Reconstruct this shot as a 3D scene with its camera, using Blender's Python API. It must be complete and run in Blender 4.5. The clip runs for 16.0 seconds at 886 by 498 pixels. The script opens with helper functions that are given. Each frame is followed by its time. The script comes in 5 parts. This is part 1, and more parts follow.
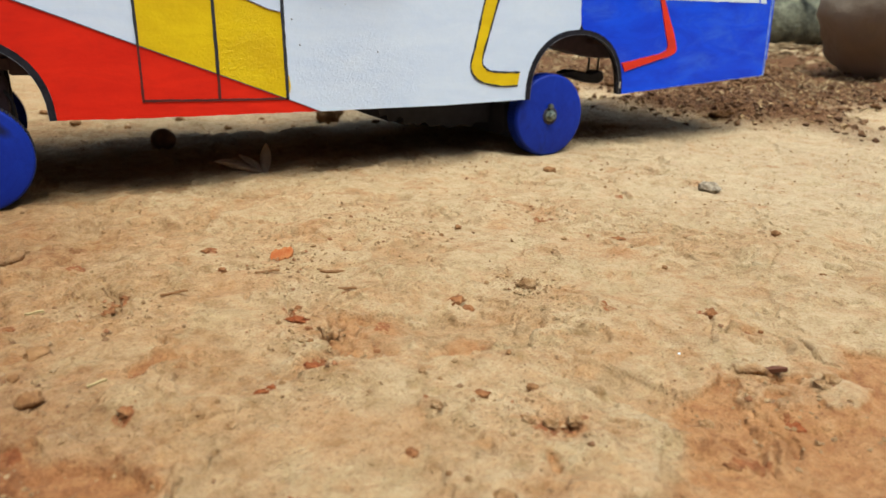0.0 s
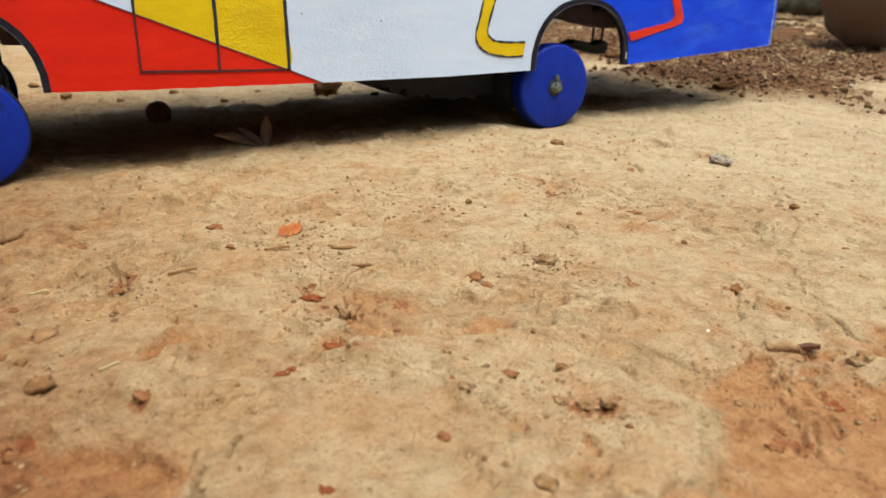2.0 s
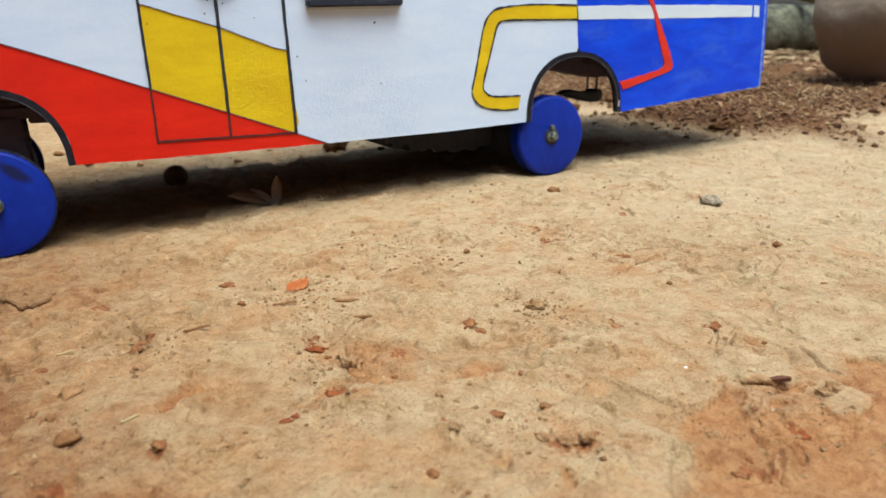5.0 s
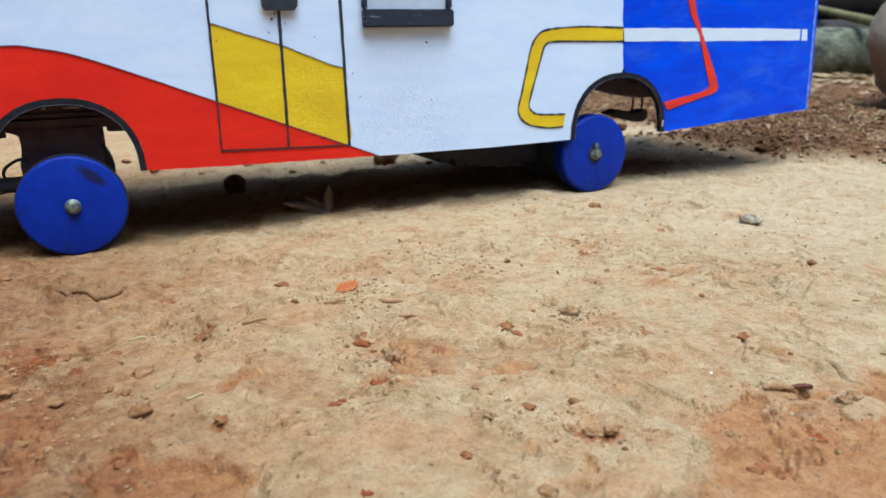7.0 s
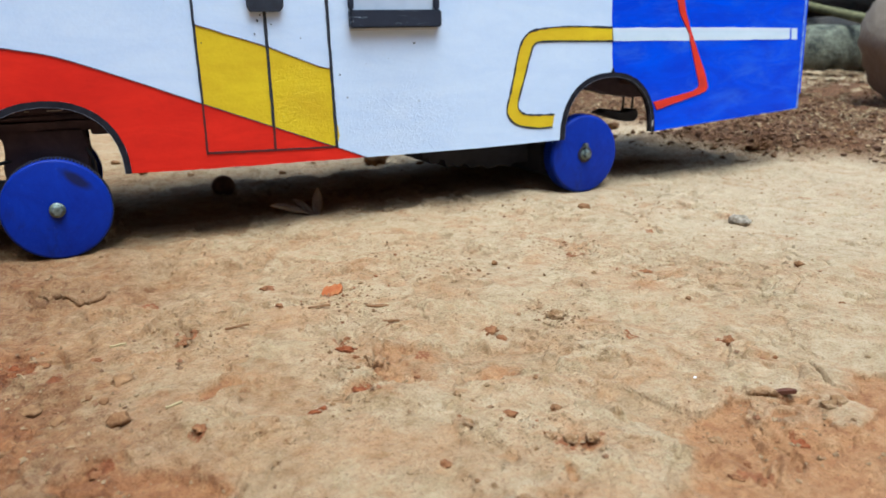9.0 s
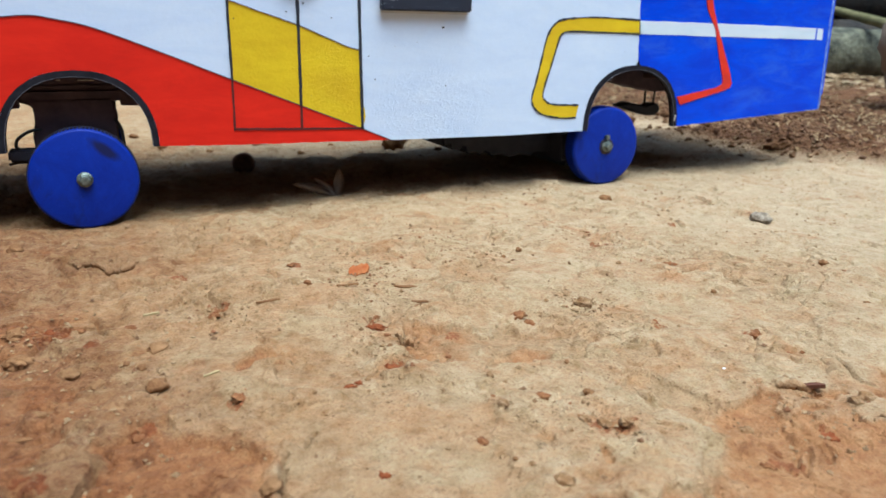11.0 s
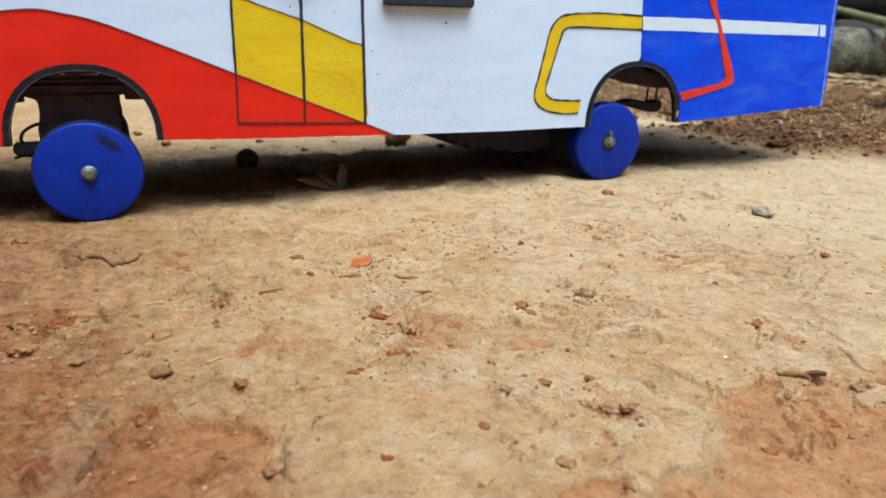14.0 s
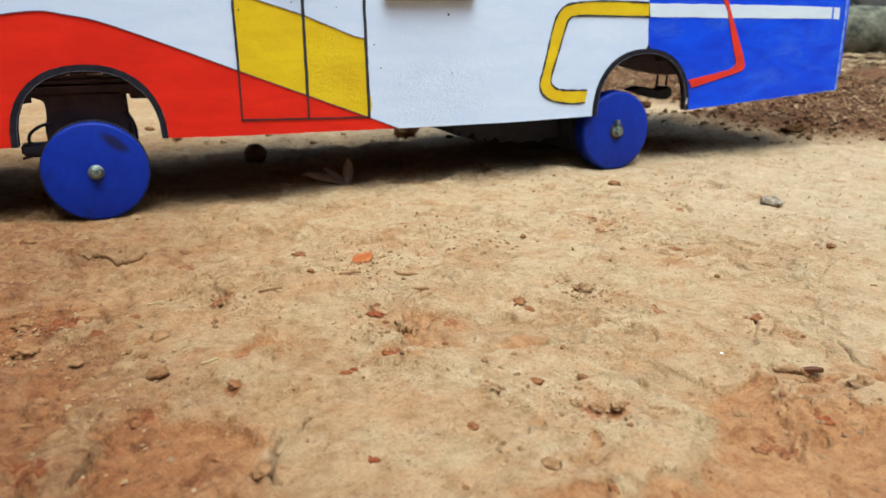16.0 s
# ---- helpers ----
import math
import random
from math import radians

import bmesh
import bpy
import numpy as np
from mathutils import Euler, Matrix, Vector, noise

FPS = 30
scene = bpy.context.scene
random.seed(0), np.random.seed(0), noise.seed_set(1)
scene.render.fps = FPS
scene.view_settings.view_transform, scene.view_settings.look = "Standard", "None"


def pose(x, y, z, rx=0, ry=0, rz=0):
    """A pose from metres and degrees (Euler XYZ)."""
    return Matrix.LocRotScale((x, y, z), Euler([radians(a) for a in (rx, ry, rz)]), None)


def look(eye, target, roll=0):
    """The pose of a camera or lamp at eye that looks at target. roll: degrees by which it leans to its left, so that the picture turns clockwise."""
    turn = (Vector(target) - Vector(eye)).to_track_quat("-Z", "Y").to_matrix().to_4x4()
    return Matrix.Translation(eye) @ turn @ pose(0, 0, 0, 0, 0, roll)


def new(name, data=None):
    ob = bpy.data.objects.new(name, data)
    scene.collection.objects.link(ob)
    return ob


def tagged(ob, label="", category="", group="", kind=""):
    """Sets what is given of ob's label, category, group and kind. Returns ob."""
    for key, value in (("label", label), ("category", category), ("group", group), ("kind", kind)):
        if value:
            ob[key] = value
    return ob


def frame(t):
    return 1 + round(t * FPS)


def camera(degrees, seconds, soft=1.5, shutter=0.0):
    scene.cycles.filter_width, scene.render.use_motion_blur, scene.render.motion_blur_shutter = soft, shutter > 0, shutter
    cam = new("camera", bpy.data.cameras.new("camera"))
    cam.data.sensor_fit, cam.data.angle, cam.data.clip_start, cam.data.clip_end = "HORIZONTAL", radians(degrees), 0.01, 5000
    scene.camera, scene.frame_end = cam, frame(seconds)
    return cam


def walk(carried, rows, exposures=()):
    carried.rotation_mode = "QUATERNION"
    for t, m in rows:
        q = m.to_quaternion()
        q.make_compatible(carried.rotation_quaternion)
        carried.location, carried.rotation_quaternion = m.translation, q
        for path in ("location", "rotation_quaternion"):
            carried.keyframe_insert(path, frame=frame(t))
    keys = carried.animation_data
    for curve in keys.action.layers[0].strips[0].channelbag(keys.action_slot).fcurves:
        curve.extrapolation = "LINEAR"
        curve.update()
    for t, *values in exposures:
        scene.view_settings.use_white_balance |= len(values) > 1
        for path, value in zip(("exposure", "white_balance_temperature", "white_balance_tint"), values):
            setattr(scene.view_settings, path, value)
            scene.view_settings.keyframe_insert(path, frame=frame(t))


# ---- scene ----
cam = camera(63.4, 16.0, soft=1.5)
cam.data.dof.use_dof = True       # a phone held close: the nearest soil and the far logs are a little soft
cam.data.dof.focus_distance, cam.data.dof.aperture_fstop = 0.40, 15.0
# seconds, eye (metres), pitch, roll, yaw: a hand-held phone close to the ground
PATH = [
    (0, 0.0238, 0.0311, 0.1353, -18.716, -0.613, -28.59),
    (0.5, 0.0172, 0.0458, 0.1328, -19.37, -1.39, -30.452),
    (1, 0.0125, 0.0451, 0.1291, -19.38, -2.304, -29.508),
    (1.5, 0.0168, 0.046, 0.1313, -20.519, -0.919, -29.489),
    (2, 0.0178, 0.0461, 0.1321, -20.746, -0.613, -29.403),
    (2.5, 0.0154, 0.0468, 0.1307, -20.876, -0.919, -29.362),
    (3, 0.0146, 0.0464, 0.1309, -21.261, -1.26, -29.254),
    (3.5, 0.016, 0.0491, 0.1323, -21.958, -1.471, -29.151),
    (4, 0.0231, 0.0507, 0.1312, -20.92, 0.942, -30.1),
    (4.2, 0.0242, 0.0442, 0.1441, -18.682, 2.473, -30.564),
    (6.3, 0.0053, 0.0042, 0.1408, -15.985, 0.064, -25.326),
    (6.5, 0.0077, 0.0003, 0.1431, -15.828, 0.838, -24.848),
    (7, 0.0086, -0.0008, 0.1441, -15.76, 1.307, -24.727),
    (7.5, 0.0062, 0.0016, 0.1466, -16.29, 1.159, -24.989),
    (8, 0.0043, 0.0142, 0.1423, -16.063, 1.374, -27.09),
    (8.2, 0.0166, 0.0042, 0.1469, -16.146, 1.281, -26.14),
    (10.3, 0.011, -0.0052, 0.1451, -15.529, 1.811, -24.106),
    (10.5, 0.0093, -0.0078, 0.1456, -15.55, 1.932, -23.577),
    (11, -0.0001, 0.0027, 0.1441, -16.817, -0.745, -24.306),
    (11.5, -0.0012, 0.0075, 0.1488, -18.581, -1.946, -24.006),
    (12, 0, 0.004, 0.1465, -17.813, -0.919, -24.16),
    (12.5, 0.0006, 0.0018, 0.1438, -17.204, -0.802, -24.197),
    (13, 0.0008, -0.0006, 0.1396, -16.987, -0.529, -23.954),
    (13.5, 0.0003, -0.0003, 0.1403, -17.114, -0.732, -23.776),
    (14, -0.0009, -0.0003, 0.1389, -16.705, -0.735, -24.055),
    (14.5, 0.0026, -0.0059, 0.1412, -16.972, -0.735, -23.209),
    (15, 0.0074, -0.0083, 0.1472, -18.27, -0.544, -22.135),
    (15.5, 0.0081, -0.0027, 0.142, -17.918, -0.139, -22.9),
    (16, 0.0106, -0.0038, 0.1442, -17.769, 0.391, -22.749),
]

EXPOSURE = 0.89
# the phone's own white balance drifts: seconds, stops, kelvin, tint
BALANCE = [(0.0, -0.09, 6000, -4), (4.2, -0.06, 6080, -3), (6.3, -0.03, 5050, -4), (8.2, -0.03, 5050, -4), (10.3, -0.03, 4880, -4), (11.0, -0.03, 5100, -4), (13.5, 0.0, 5430, -4), (16.0, 0.0, 5560, -4)]
walk(cam, [(t, pose(x, y, z, 90 + pitch, roll, yaw)) for t, x, y, z, pitch, roll, yaw in PATH],
     [(t, EXPOSURE + e, k, tint) for t, e, k, tint in BALANCE])

# ---------------------------------------------------------------- light: a bright, thinly overcast day
SUN_ELEVATION, SUN_ROTATION = radians(74), radians(177)
world = bpy.data.worlds.new("sky")
scene.world = world
world.use_nodes = True
wn = world.node_tree.nodes
sky = wn.new("ShaderNodeTexSky")
sky.sky_type = "NISHITA"
sky.sun_disc = False
sky.sun_elevation, sky.sun_rotation = SUN_ELEVATION, SUN_ROTATION
sky.air_density, sky.dust_density, sky.ozone_density = 1.0, 4.0, 1.0
wn["Background"].inputs["Strength"].default_value = 0.15
world.node_tree.links.new(sky.outputs[0], wn["Background"].inputs["Color"])
sun = new("sun", bpy.data.lights.new("sun", "SUN"))
sun.data.energy, sun.data.angle, sun.data.color = 2.5, radians(50), (1.0, 0.97, 0.92)
sun.matrix_world = look((0.35, -0.30, 3.0), (0.3, 0.5, 0.0))


# ---------------------------------------------------------------- materials
def lin(r, g, b):
    return [((c / 255 + 0.055) / 1.055) ** 2.4 if c > 10 else c / 255 / 12.92 for c in (r, g, b)] + [1.0]


def earth(r, g, b, k=0.58):
    """Soil colours: the same hue, as dark as dry earth is."""
    r, g, b = lin(r, g, b)[:3]
    return [r * k * 1.04, g * k * 0.98, b * k * 0.85, 1.0]


class Mat:
    """A node material with short-hand for the usual nodes."""

    def __init__(self, name, rough=0.7, metal=0.0, spec=0.4):
        self.m = bpy.data.materials.new(name)
        self.m.use_nodes = True
        self.t = self.m.node_tree
        self.bsdf = self.t.nodes["Principled BSDF"]
        self.bsdf.inputs["Roughness"].default_value = rough
        self.bsdf.inputs["Metallic"].default_value = metal
        self.bsdf.inputs["Specular IOR Level"].default_value = spec
        self.coord = self.t.nodes.new("ShaderNodeTexCoord").outputs["Object"]

    def link(self, a, b):
        self.t.links.new(a, b)

    def noise(self, scale, detail=4.0, rough=0.6, distort=0.0, vec=None):
        n = self.t.nodes.new("ShaderNodeTexNoise")
        n.inputs["Scale"].default_value, n.inputs["Detail"].default_value = scale, detail
        n.inputs["Roughness"].default_value, n.inputs["Distortion"].default_value = rough, distort
        self.link(vec or self.coord, n.inputs["Vector"])
        return n.outputs["Fac"]

    def voronoi(self, scale, feature="F1", vec=None):
        n = self.t.nodes.new("ShaderNodeTexVoronoi")
        n.feature = feature
        n.inputs["Scale"].default_value = scale
        self.link(vec or self.coord, n.inputs["Vector"])
        return n

    def attr(self, name):
        n = self.t.nodes.new("ShaderNodeAttribute")
        n.attribute_name = name
        return n.outputs["Fac"]

    def ramp(self, fac, *stops):
        n = self.t.nodes.new("ShaderNodeValToRGB")
        e = n.color_ramp.elements
        while len(e) < len(stops):
            e.new(0.5)
        for k, (p, c) in zip(e, stops):
            k.position = p
            k.color = c if len(c) == 4 else (*c, 1)
        self.link(fac, n.inputs[0])
        return n.outputs[0]

    def math(self, op, a, b=0.0, clamp=False):
        n = self.t.nodes.new("ShaderNodeMath")
        n.operation, n.use_clamp = op, clamp
        for k, v in enumerate((a, b)):
            if isinstance(v, (int, float)):
                n.inputs[k].default_value = v
            else:
                self.link(v, n.inputs[k])
        return n.outputs[0]

    def mix(self, fac, a, b, blend="MIX"):
        n = self.t.nodes.new("ShaderNodeMix")
        n.data_type, n.blend_type = "RGBA", blend
        for k, v in ((0, fac), (6, a), (7, b)):
            if isinstance(v, (int, float)):
                n.inputs[k].default_value = v
            elif isinstance(v, (list, tuple)):
                n.inputs[k].default_value = (*v[:3], 1)
            else:
                self.link(v, n.inputs[k])
        return n.outputs[2]

    def color(self, c):
        if isinstance(c, (list, tuple)):
            self.bsdf.inputs["Base Color"].default_value = (*c[:3], 1)
        else:
            self.link(c, self.bsdf.inputs["Base Color"])
        return self

    def rough(self, s):
        self.link(s, self.bsdf.inputs["Roughness"])
        return self

    def bump(self, height, strength=0.5, dist=0.001):
        n = self.t.nodes.new("ShaderNodeBump")
        n.inputs["Strength"].default_value, n.inputs["Distance"].default_value = strength, dist
        self.link(height, n.inputs["Height"])
        self.link(n.outputs[0], self.bsdf.inputs["Normal"])
        return self

    def random(self):
        return self.t.nodes.new("ShaderNodeObjectInfo").outputs["Random"]


def brushed_paint(name, c, c2, rough=0.42, streak=0.5, lumps=0.0, crackled=0.0, blistered=(), spec=0.22, worn=None):
    """Hand-brushed enamel on board: faint streaks, thin spots, specks and brush relief."""
    m = Mat(name, rough=rough, spec=spec)
    mp = m.t.nodes.new("ShaderNodeMapping")
    mp.inputs["Scale"].default_value = (1.0, 1.0, 3.2)
    mp.inputs["Rotation"].default_value = (0, radians(28), 0)
    m.link(m.coord, mp.inputs["Vector"])
    broad = m.noise(14, 5, 0.65, 0.6, mp.outputs[0])
    fine = m.noise(160, 4, 0.7)
    base = m.mix(m.ramp(broad, (0.38, (0, 0, 0)), (0.62, (1, 1, 1))), c, c2)
    base = m.mix(m.math("MULTIPLY", fine, 0.18), base, [k * 0.6 for k in c[:3]])
    specks = m.ramp(m.voronoi(95).outputs["Distance"], (0.03, (1, 1, 1)), (0.05, (0, 0, 0)))
    gate = m.ramp(m.noise(30, 2), (0.54, (0, 0, 0)), (0.60, (1, 1, 1)))
    base = m.mix(m.math("MULTIPLY", m.math("MULTIPLY", specks, gate), 0.6), base, [0.12, 0.12, 0.13])
    if worn:                      # thin, rubbed strokes that let the undercoat through
        mr = m.t.nodes.new("ShaderNodeMapping")
        mr.inputs["Scale"].default_value, mr.inputs["Rotation"].default_value = (1.0, 1.0, 2.6), (0, radians(-42), 0)
        m.link(m.coord, mr.inputs["Vector"])
        rub = m.ramp(m.noise(22, 6, 0.72, 0.8, mr.outputs[0]), (0.50, (0, 0, 0)), (0.72, (1, 1, 1)))
        base = m.mix(m.math("MULTIPLY", rub, worn[0]), base, worn[1])
    m.color(base)
    m.rough(m.math("ADD", m.math("MULTIPLY", broad, 0.25), rough - 0.12))
    h = m.math("ADD", m.math("MULTIPLY", m.noise(420, 3, 0.6), 0.5 + lumps), m.math("MULTIPLY", broad, streak))
    crackle = m.math("MULTIPLY", m.ramp(m.noise(9, 2), (0.54, (0, 0, 0)), (0.62, (1, 1, 1))), m.ramp(m.voronoi(230).outputs["Distance"], (0.2, (0, 0, 0)), (0.6, (1, 1, 1))))
    h = m.math("ADD", h, m.math("MULTIPLY", crackle, crackled))
    for bx, bz, rx, rz, deep in blistered:      # a field of blisters in the paint: middle, half sizes, depth
        at = m.t.nodes.new("ShaderNodeMapping")
        at.inputs["Location"].default_value = (-bx / rx, 0, -bz / rz)
        at.inputs["Scale"].default_value = (1 / rx, 0, 1 / rz)
        m.link(m.coord, at.inputs["Vector"])
        ln = m.t.nodes.new("ShaderNodeVectorMath")
        ln.operation = "LENGTH"
        m.link(at.outputs[0], ln.inputs[0])
        field = m.ramp(m.math("ADD", m.math("MULTIPLY", ln.outputs["Value"], 0.5), m.math("MULTIPLY", m.noise(45, 5, 0.7), 0.8)), (0.52, (1, 1, 1)), (0.95, (0, 0, 0)))
        blobs = m.ramp(m.noise(330, 3, 0.55, 1.2), (0.44, (0, 0, 0)), (0.60, (1, 1, 1)))
        h = m.math("ADD", h, m.math("MULTIPLY", m.math("MULTIPLY", field, blobs), deep))
    m.bump(h, 0.4, 0.0006)
    return m.m


WHITE = brushed_paint("white_paint", lin(210, 220, 238), lin(200, 212, 234), 0.45, 0.5, 0.0, 0.3, [(0.250, 0.082, 0.060, 0.036, 1.4)])
RED = brushed_paint("red_paint", lin(216, 40, 22), lin(202, 32, 18), 0.5, spec=0.12, worn=(0.30, lin(170, 30, 22)))
YELLOW = brushed_paint("yellow_paint", lin(222, 190, 14), lin(210, 174, 8), 0.48, 0.5, 0.5, 0.8, [(0.160, 0.098, 0.034, 0.044, 1.7)], worn=(0.35, lin(196, 156, 14)))
BLUE = brushed_paint("blue_paint", lin(26, 76, 226), lin(22, 56, 202), 0.42, 0.8, worn=(0.65, lin(62, 100, 214)))
STRIPE = brushed_paint("white_stripe_paint", lin(214, 222, 232), lin(204, 214, 226), 0.45)
ORANGE_RED = brushed_paint("orange_red_paint", lin(222, 54, 30), lin(196, 46, 32), 0.42, worn=(0.45, lin(160, 62, 58)))


def plain(name, c, c2, scale, rough=0.7, metal=0.0, bump=0.4, dist=0.0006, spec=0.4):
    m = Mat(name, rough, metal, spec)
    n = m.noise(scale, 5, 0.65)
    m.color(m.mix(m.ramp(n, (0.35, (0, 0, 0)), (0.68, (1, 1, 1))), c, c2))
    m.bump(m.noise(scale * 4, 4, 0.65), bump, dist)
    return m.m


BLACK_LINE = plain("black_marker_paint", lin(28, 30, 40), lin(46, 48, 58), 150, 0.55)
ARCH_EDGE = plain("grey_cut_edge", lin(66, 66, 76), lin(112, 110, 116), 120, 0.7)
FAINT_LINE = plain("thin_grey_line", lin(74, 62, 78), lin(96, 70, 80), 120, 0.6)
LINE_ON_RED = plain("line_over_red", lin(70, 24, 24), lin(96, 30, 26), 120, 0.55)
TRIM = plain("dark_grey_rubber", lin(26, 25, 30), lin(44, 42, 48), 130, 0.8, 0.0, 0.4, 0.0006, 0.08)
EDGE = plain("raw_board_edge", lin(150, 172, 222), lin(52, 86, 190), 90, 0.8)
PALE_BITS = plain("pale_buff", lin(206, 196, 186), lin(170, 158, 148), 160, 0.9)
BOARD = plain("dark_board", lin(86, 64, 58), lin(108, 84, 74), 40, 0.9)
CHASSIS = plain("dirty_dark_plastic", lin(30, 31, 42), lin(46, 45, 55), 60, 0.7)
# Darker than the floor board, to match the shade inside the wheel openings.
WELL = plain("dark_well_board", lin(62, 52, 60), lin(86, 70, 76), 50, 0.9)
WIRE = plain("black_wire", lin(26, 24, 26), lin(40, 38, 38), 80, 0.5)


def wheel_enamel(name, dark_mark=None):
    """Blue wheel paint, thin and smudged; optionally one soft dark mark on the disc: its x, z, half sizes and turn."""
    m = Mat(name, 0.55, 0, 0.25)
    c = m.mix(m.ramp(m.noise(38, 6, 0.7, 0.6), (0.36, (0, 0, 0)), (0.66, (1, 1, 1))), lin(10, 34, 132), lin(16, 46, 154))
    smudge = m.ramp(m.noise(30, 5, 0.7, 0.5), (0.56, (0, 0, 0)), (0.70, (1, 1, 1)))
    c = m.mix(m.math("MULTIPLY", smudge, 0.45), c, lin(18, 24, 66))
    c = m.mix(m.ramp(m.noise(420, 4, 0.7), (0.66, (0, 0, 0)), (0.76, (0.6, 0.6, 0.6))), c, lin(70, 96, 170))
    if dark_mark:
        x, z, rx, rz, turn = dark_mark
        at = m.t.nodes.new("ShaderNodeMapping")
        at.vector_type = "TEXTURE"
        at.inputs["Location"].default_value, at.inputs["Rotation"].default_value, at.inputs["Scale"].default_value = (x, 0, z), (0, turn, 0), (rx, 1000, rz)
        m.link(m.coord, at.inputs["Vector"])
        far = m.t.nodes.new("ShaderNodeVectorMath")
        far.operation = "LENGTH"
        m.link(at.outputs[0], far.inputs[0])
        mark = m.ramp(m.math("ADD", far.outputs["Value"], m.math("MULTIPLY", m.math("SUBTRACT", m.noise(90, 4, 0.6), 0.5), 0.7)), (0.45, (1, 1, 1)), (1.1, (0, 0, 0)))
        c = m.mix(m.math("MULTIPLY", mark, 0.85), c, lin(16, 16, 40))
    m.color(c)
    m.bump(m.noise(160, 4, 0.6), 0.35, 0.0006)
    return m.m


WHEEL_BLUE = wheel_enamel("blue_wheel_enamel")
WHEEL_MARKED = wheel_enamel("marked_wheel_enamel", (0.0150, 0.0215, 0.0150, 0.0050, 0.72))
TREAD = plain("dusty_brown_tread", lin(34, 34, 52), lin(66, 58, 60), 120, 0.9)
STEEL = plain("zinc_bolt", lin(140, 146, 136), lin(84, 88, 78), 300, 0.55, 0.8, 0.5)
SCRAPED = Mat("scraped_black_paint", 0.5, 0, 0.3)
mp = SCRAPED.t.nodes.new("ShaderNodeMapping")
mp.inputs["Scale"].default_value = (0.35, 1.0, 3.0)
SCRAPED.link(SCRAPED.coord, mp.inputs["Vector"])
scratch = SCRAPED.ramp(SCRAPED.noise(150, 5, 0.7, 0.3, mp.outputs[0]), (0.63, (0, 0, 0)), (0.66, (1, 1, 1)))
SCRAPED.color(SCRAPED.mix(SCRAPED.math("MULTIPLY", scratch, 0.8), SCRAPED.mix(SCRAPED.noise(60, 4), lin(26, 28, 38), lin(48, 52, 66)), lin(196, 202, 212)))
SCRAPED.bump(SCRAPED.noise(260, 4), 0.5, 0.0005)
SCRAPED = SCRAPED.m
PANE = plain("dusty_window_film", lin(196, 200, 210), lin(176, 182, 196), 25, 0.25)


# ---------------------------------------------------------------- mesh helpers
def part(name, bm, material, parent=None, label="", smooth=False):
    me = bpy.data.meshes.new(name)
    bmesh.ops.recalc_face_normals(bm, faces=bm.faces)
    bm.to_mesh(me)
    bm.free()
    for p in me.polygons:
        p.use_smooth = smooth
    for m in material if isinstance(material, (list, tuple)) else [material]:
        me.materials.append(m)
    ob = new(name, me)
    if parent is not None:
        ob.parent = parent
    if label:
        tagged(ob, label)
    return ob


def slab(outline, y0, y1, bevel=0.0):
    """A board cut to an outline in x and z, from y0 (outer face) to y1."""
    bm = bmesh.new()
    vs = [bm.verts.new((x, y0, z)) for x, z in outline]
    f = bm.faces.new(vs)
    r = bmesh.ops.extrude_face_region(bm, geom=[f])
    bmesh.ops.translate(bm, verts=[v for v in r["geom"] if isinstance(v, bmesh.types.BMVert)], vec=(0, y1 - y0, 0))
    if bevel:
        bmesh.ops.bevel(bm, geom=list(bm.edges), offset=bevel, segments=1, affect="EDGES", clamp_overlap=True)
    bmesh.ops.triangulate(bm, faces=[f for f in bm.faces if len(f.verts) > 4])
    return bm


def box(x0, x1, y0, y1, z0, z1, bevel=0.001):
    bm = bmesh.new()
    bmesh.ops.create_cube(bm, size=1)
    for v in bm.verts:
        v.co = Vector((x0 if v.co.x < 0 else x1, y0 if v.co.y < 0 else y1, z0 if v.co.z < 0 else z1))
    if bevel:
        bmesh.ops.bevel(bm, geom=list(bm.edges), offset=bevel, segments=2, affect="EDGES", clamp_overlap=True)
    return bm


def lathe(profile, n=48, axis="Y"):
    """A body of revolution: profile of (radius, along)."""
    bm = bmesh.new()
    rings = []
    for r, a in profile:
        ring = []
        for k in range(n):
            w = 2 * math.pi * k / n
            p = (r * math.cos(w), a, r * math.sin(w)) if axis == "Y" else (r * math.cos(w), r * math.sin(w), a)
            ring.append(bm.verts.new(p))
        rings.append(ring)
    for a, b in zip(rings, rings[1:]):
        for k in range(n):
            bm.faces.new((a[k], a[(k + 1) % n], b[(k + 1) % n], b[k]))
    bm.faces.new(rings[0])
    bm.faces.new(rings[-1])
    return bm


def tube(points, radius, n=8, closed=False):
    """A round bar or wire through points, with a radius or a list of radii."""
    bm = bmesh.new()
    pts = [Vector(p) for p in points]
    radii = radius if isinstance(radius, (list, tuple)) else [radius] * len(pts)
    rings = []
    for i, p in enumerate(pts):
        d = (pts[min(i + 1, len(pts) - 1)] - pts[max(i - 1, 0)]).normalized()
        u = d.cross(Vector((0.31, 0.17, 0.93))).normalized()
        w = d.cross(u)
        rings.append([bm.verts.new(p + radii[i] * (math.cos(2 * math.pi * k / n) * u + math.sin(2 * math.pi * k / n) * w)) for k in range(n)])
    for a, b in zip(rings, rings[1:]):
        for k in range(n):
            bm.faces.new((a[k], a[(k + 1) % n], b[(k + 1) % n], b[k]))
    bm.faces.new(rings[0])
    bm.faces.new(rings[-1])
    return bm


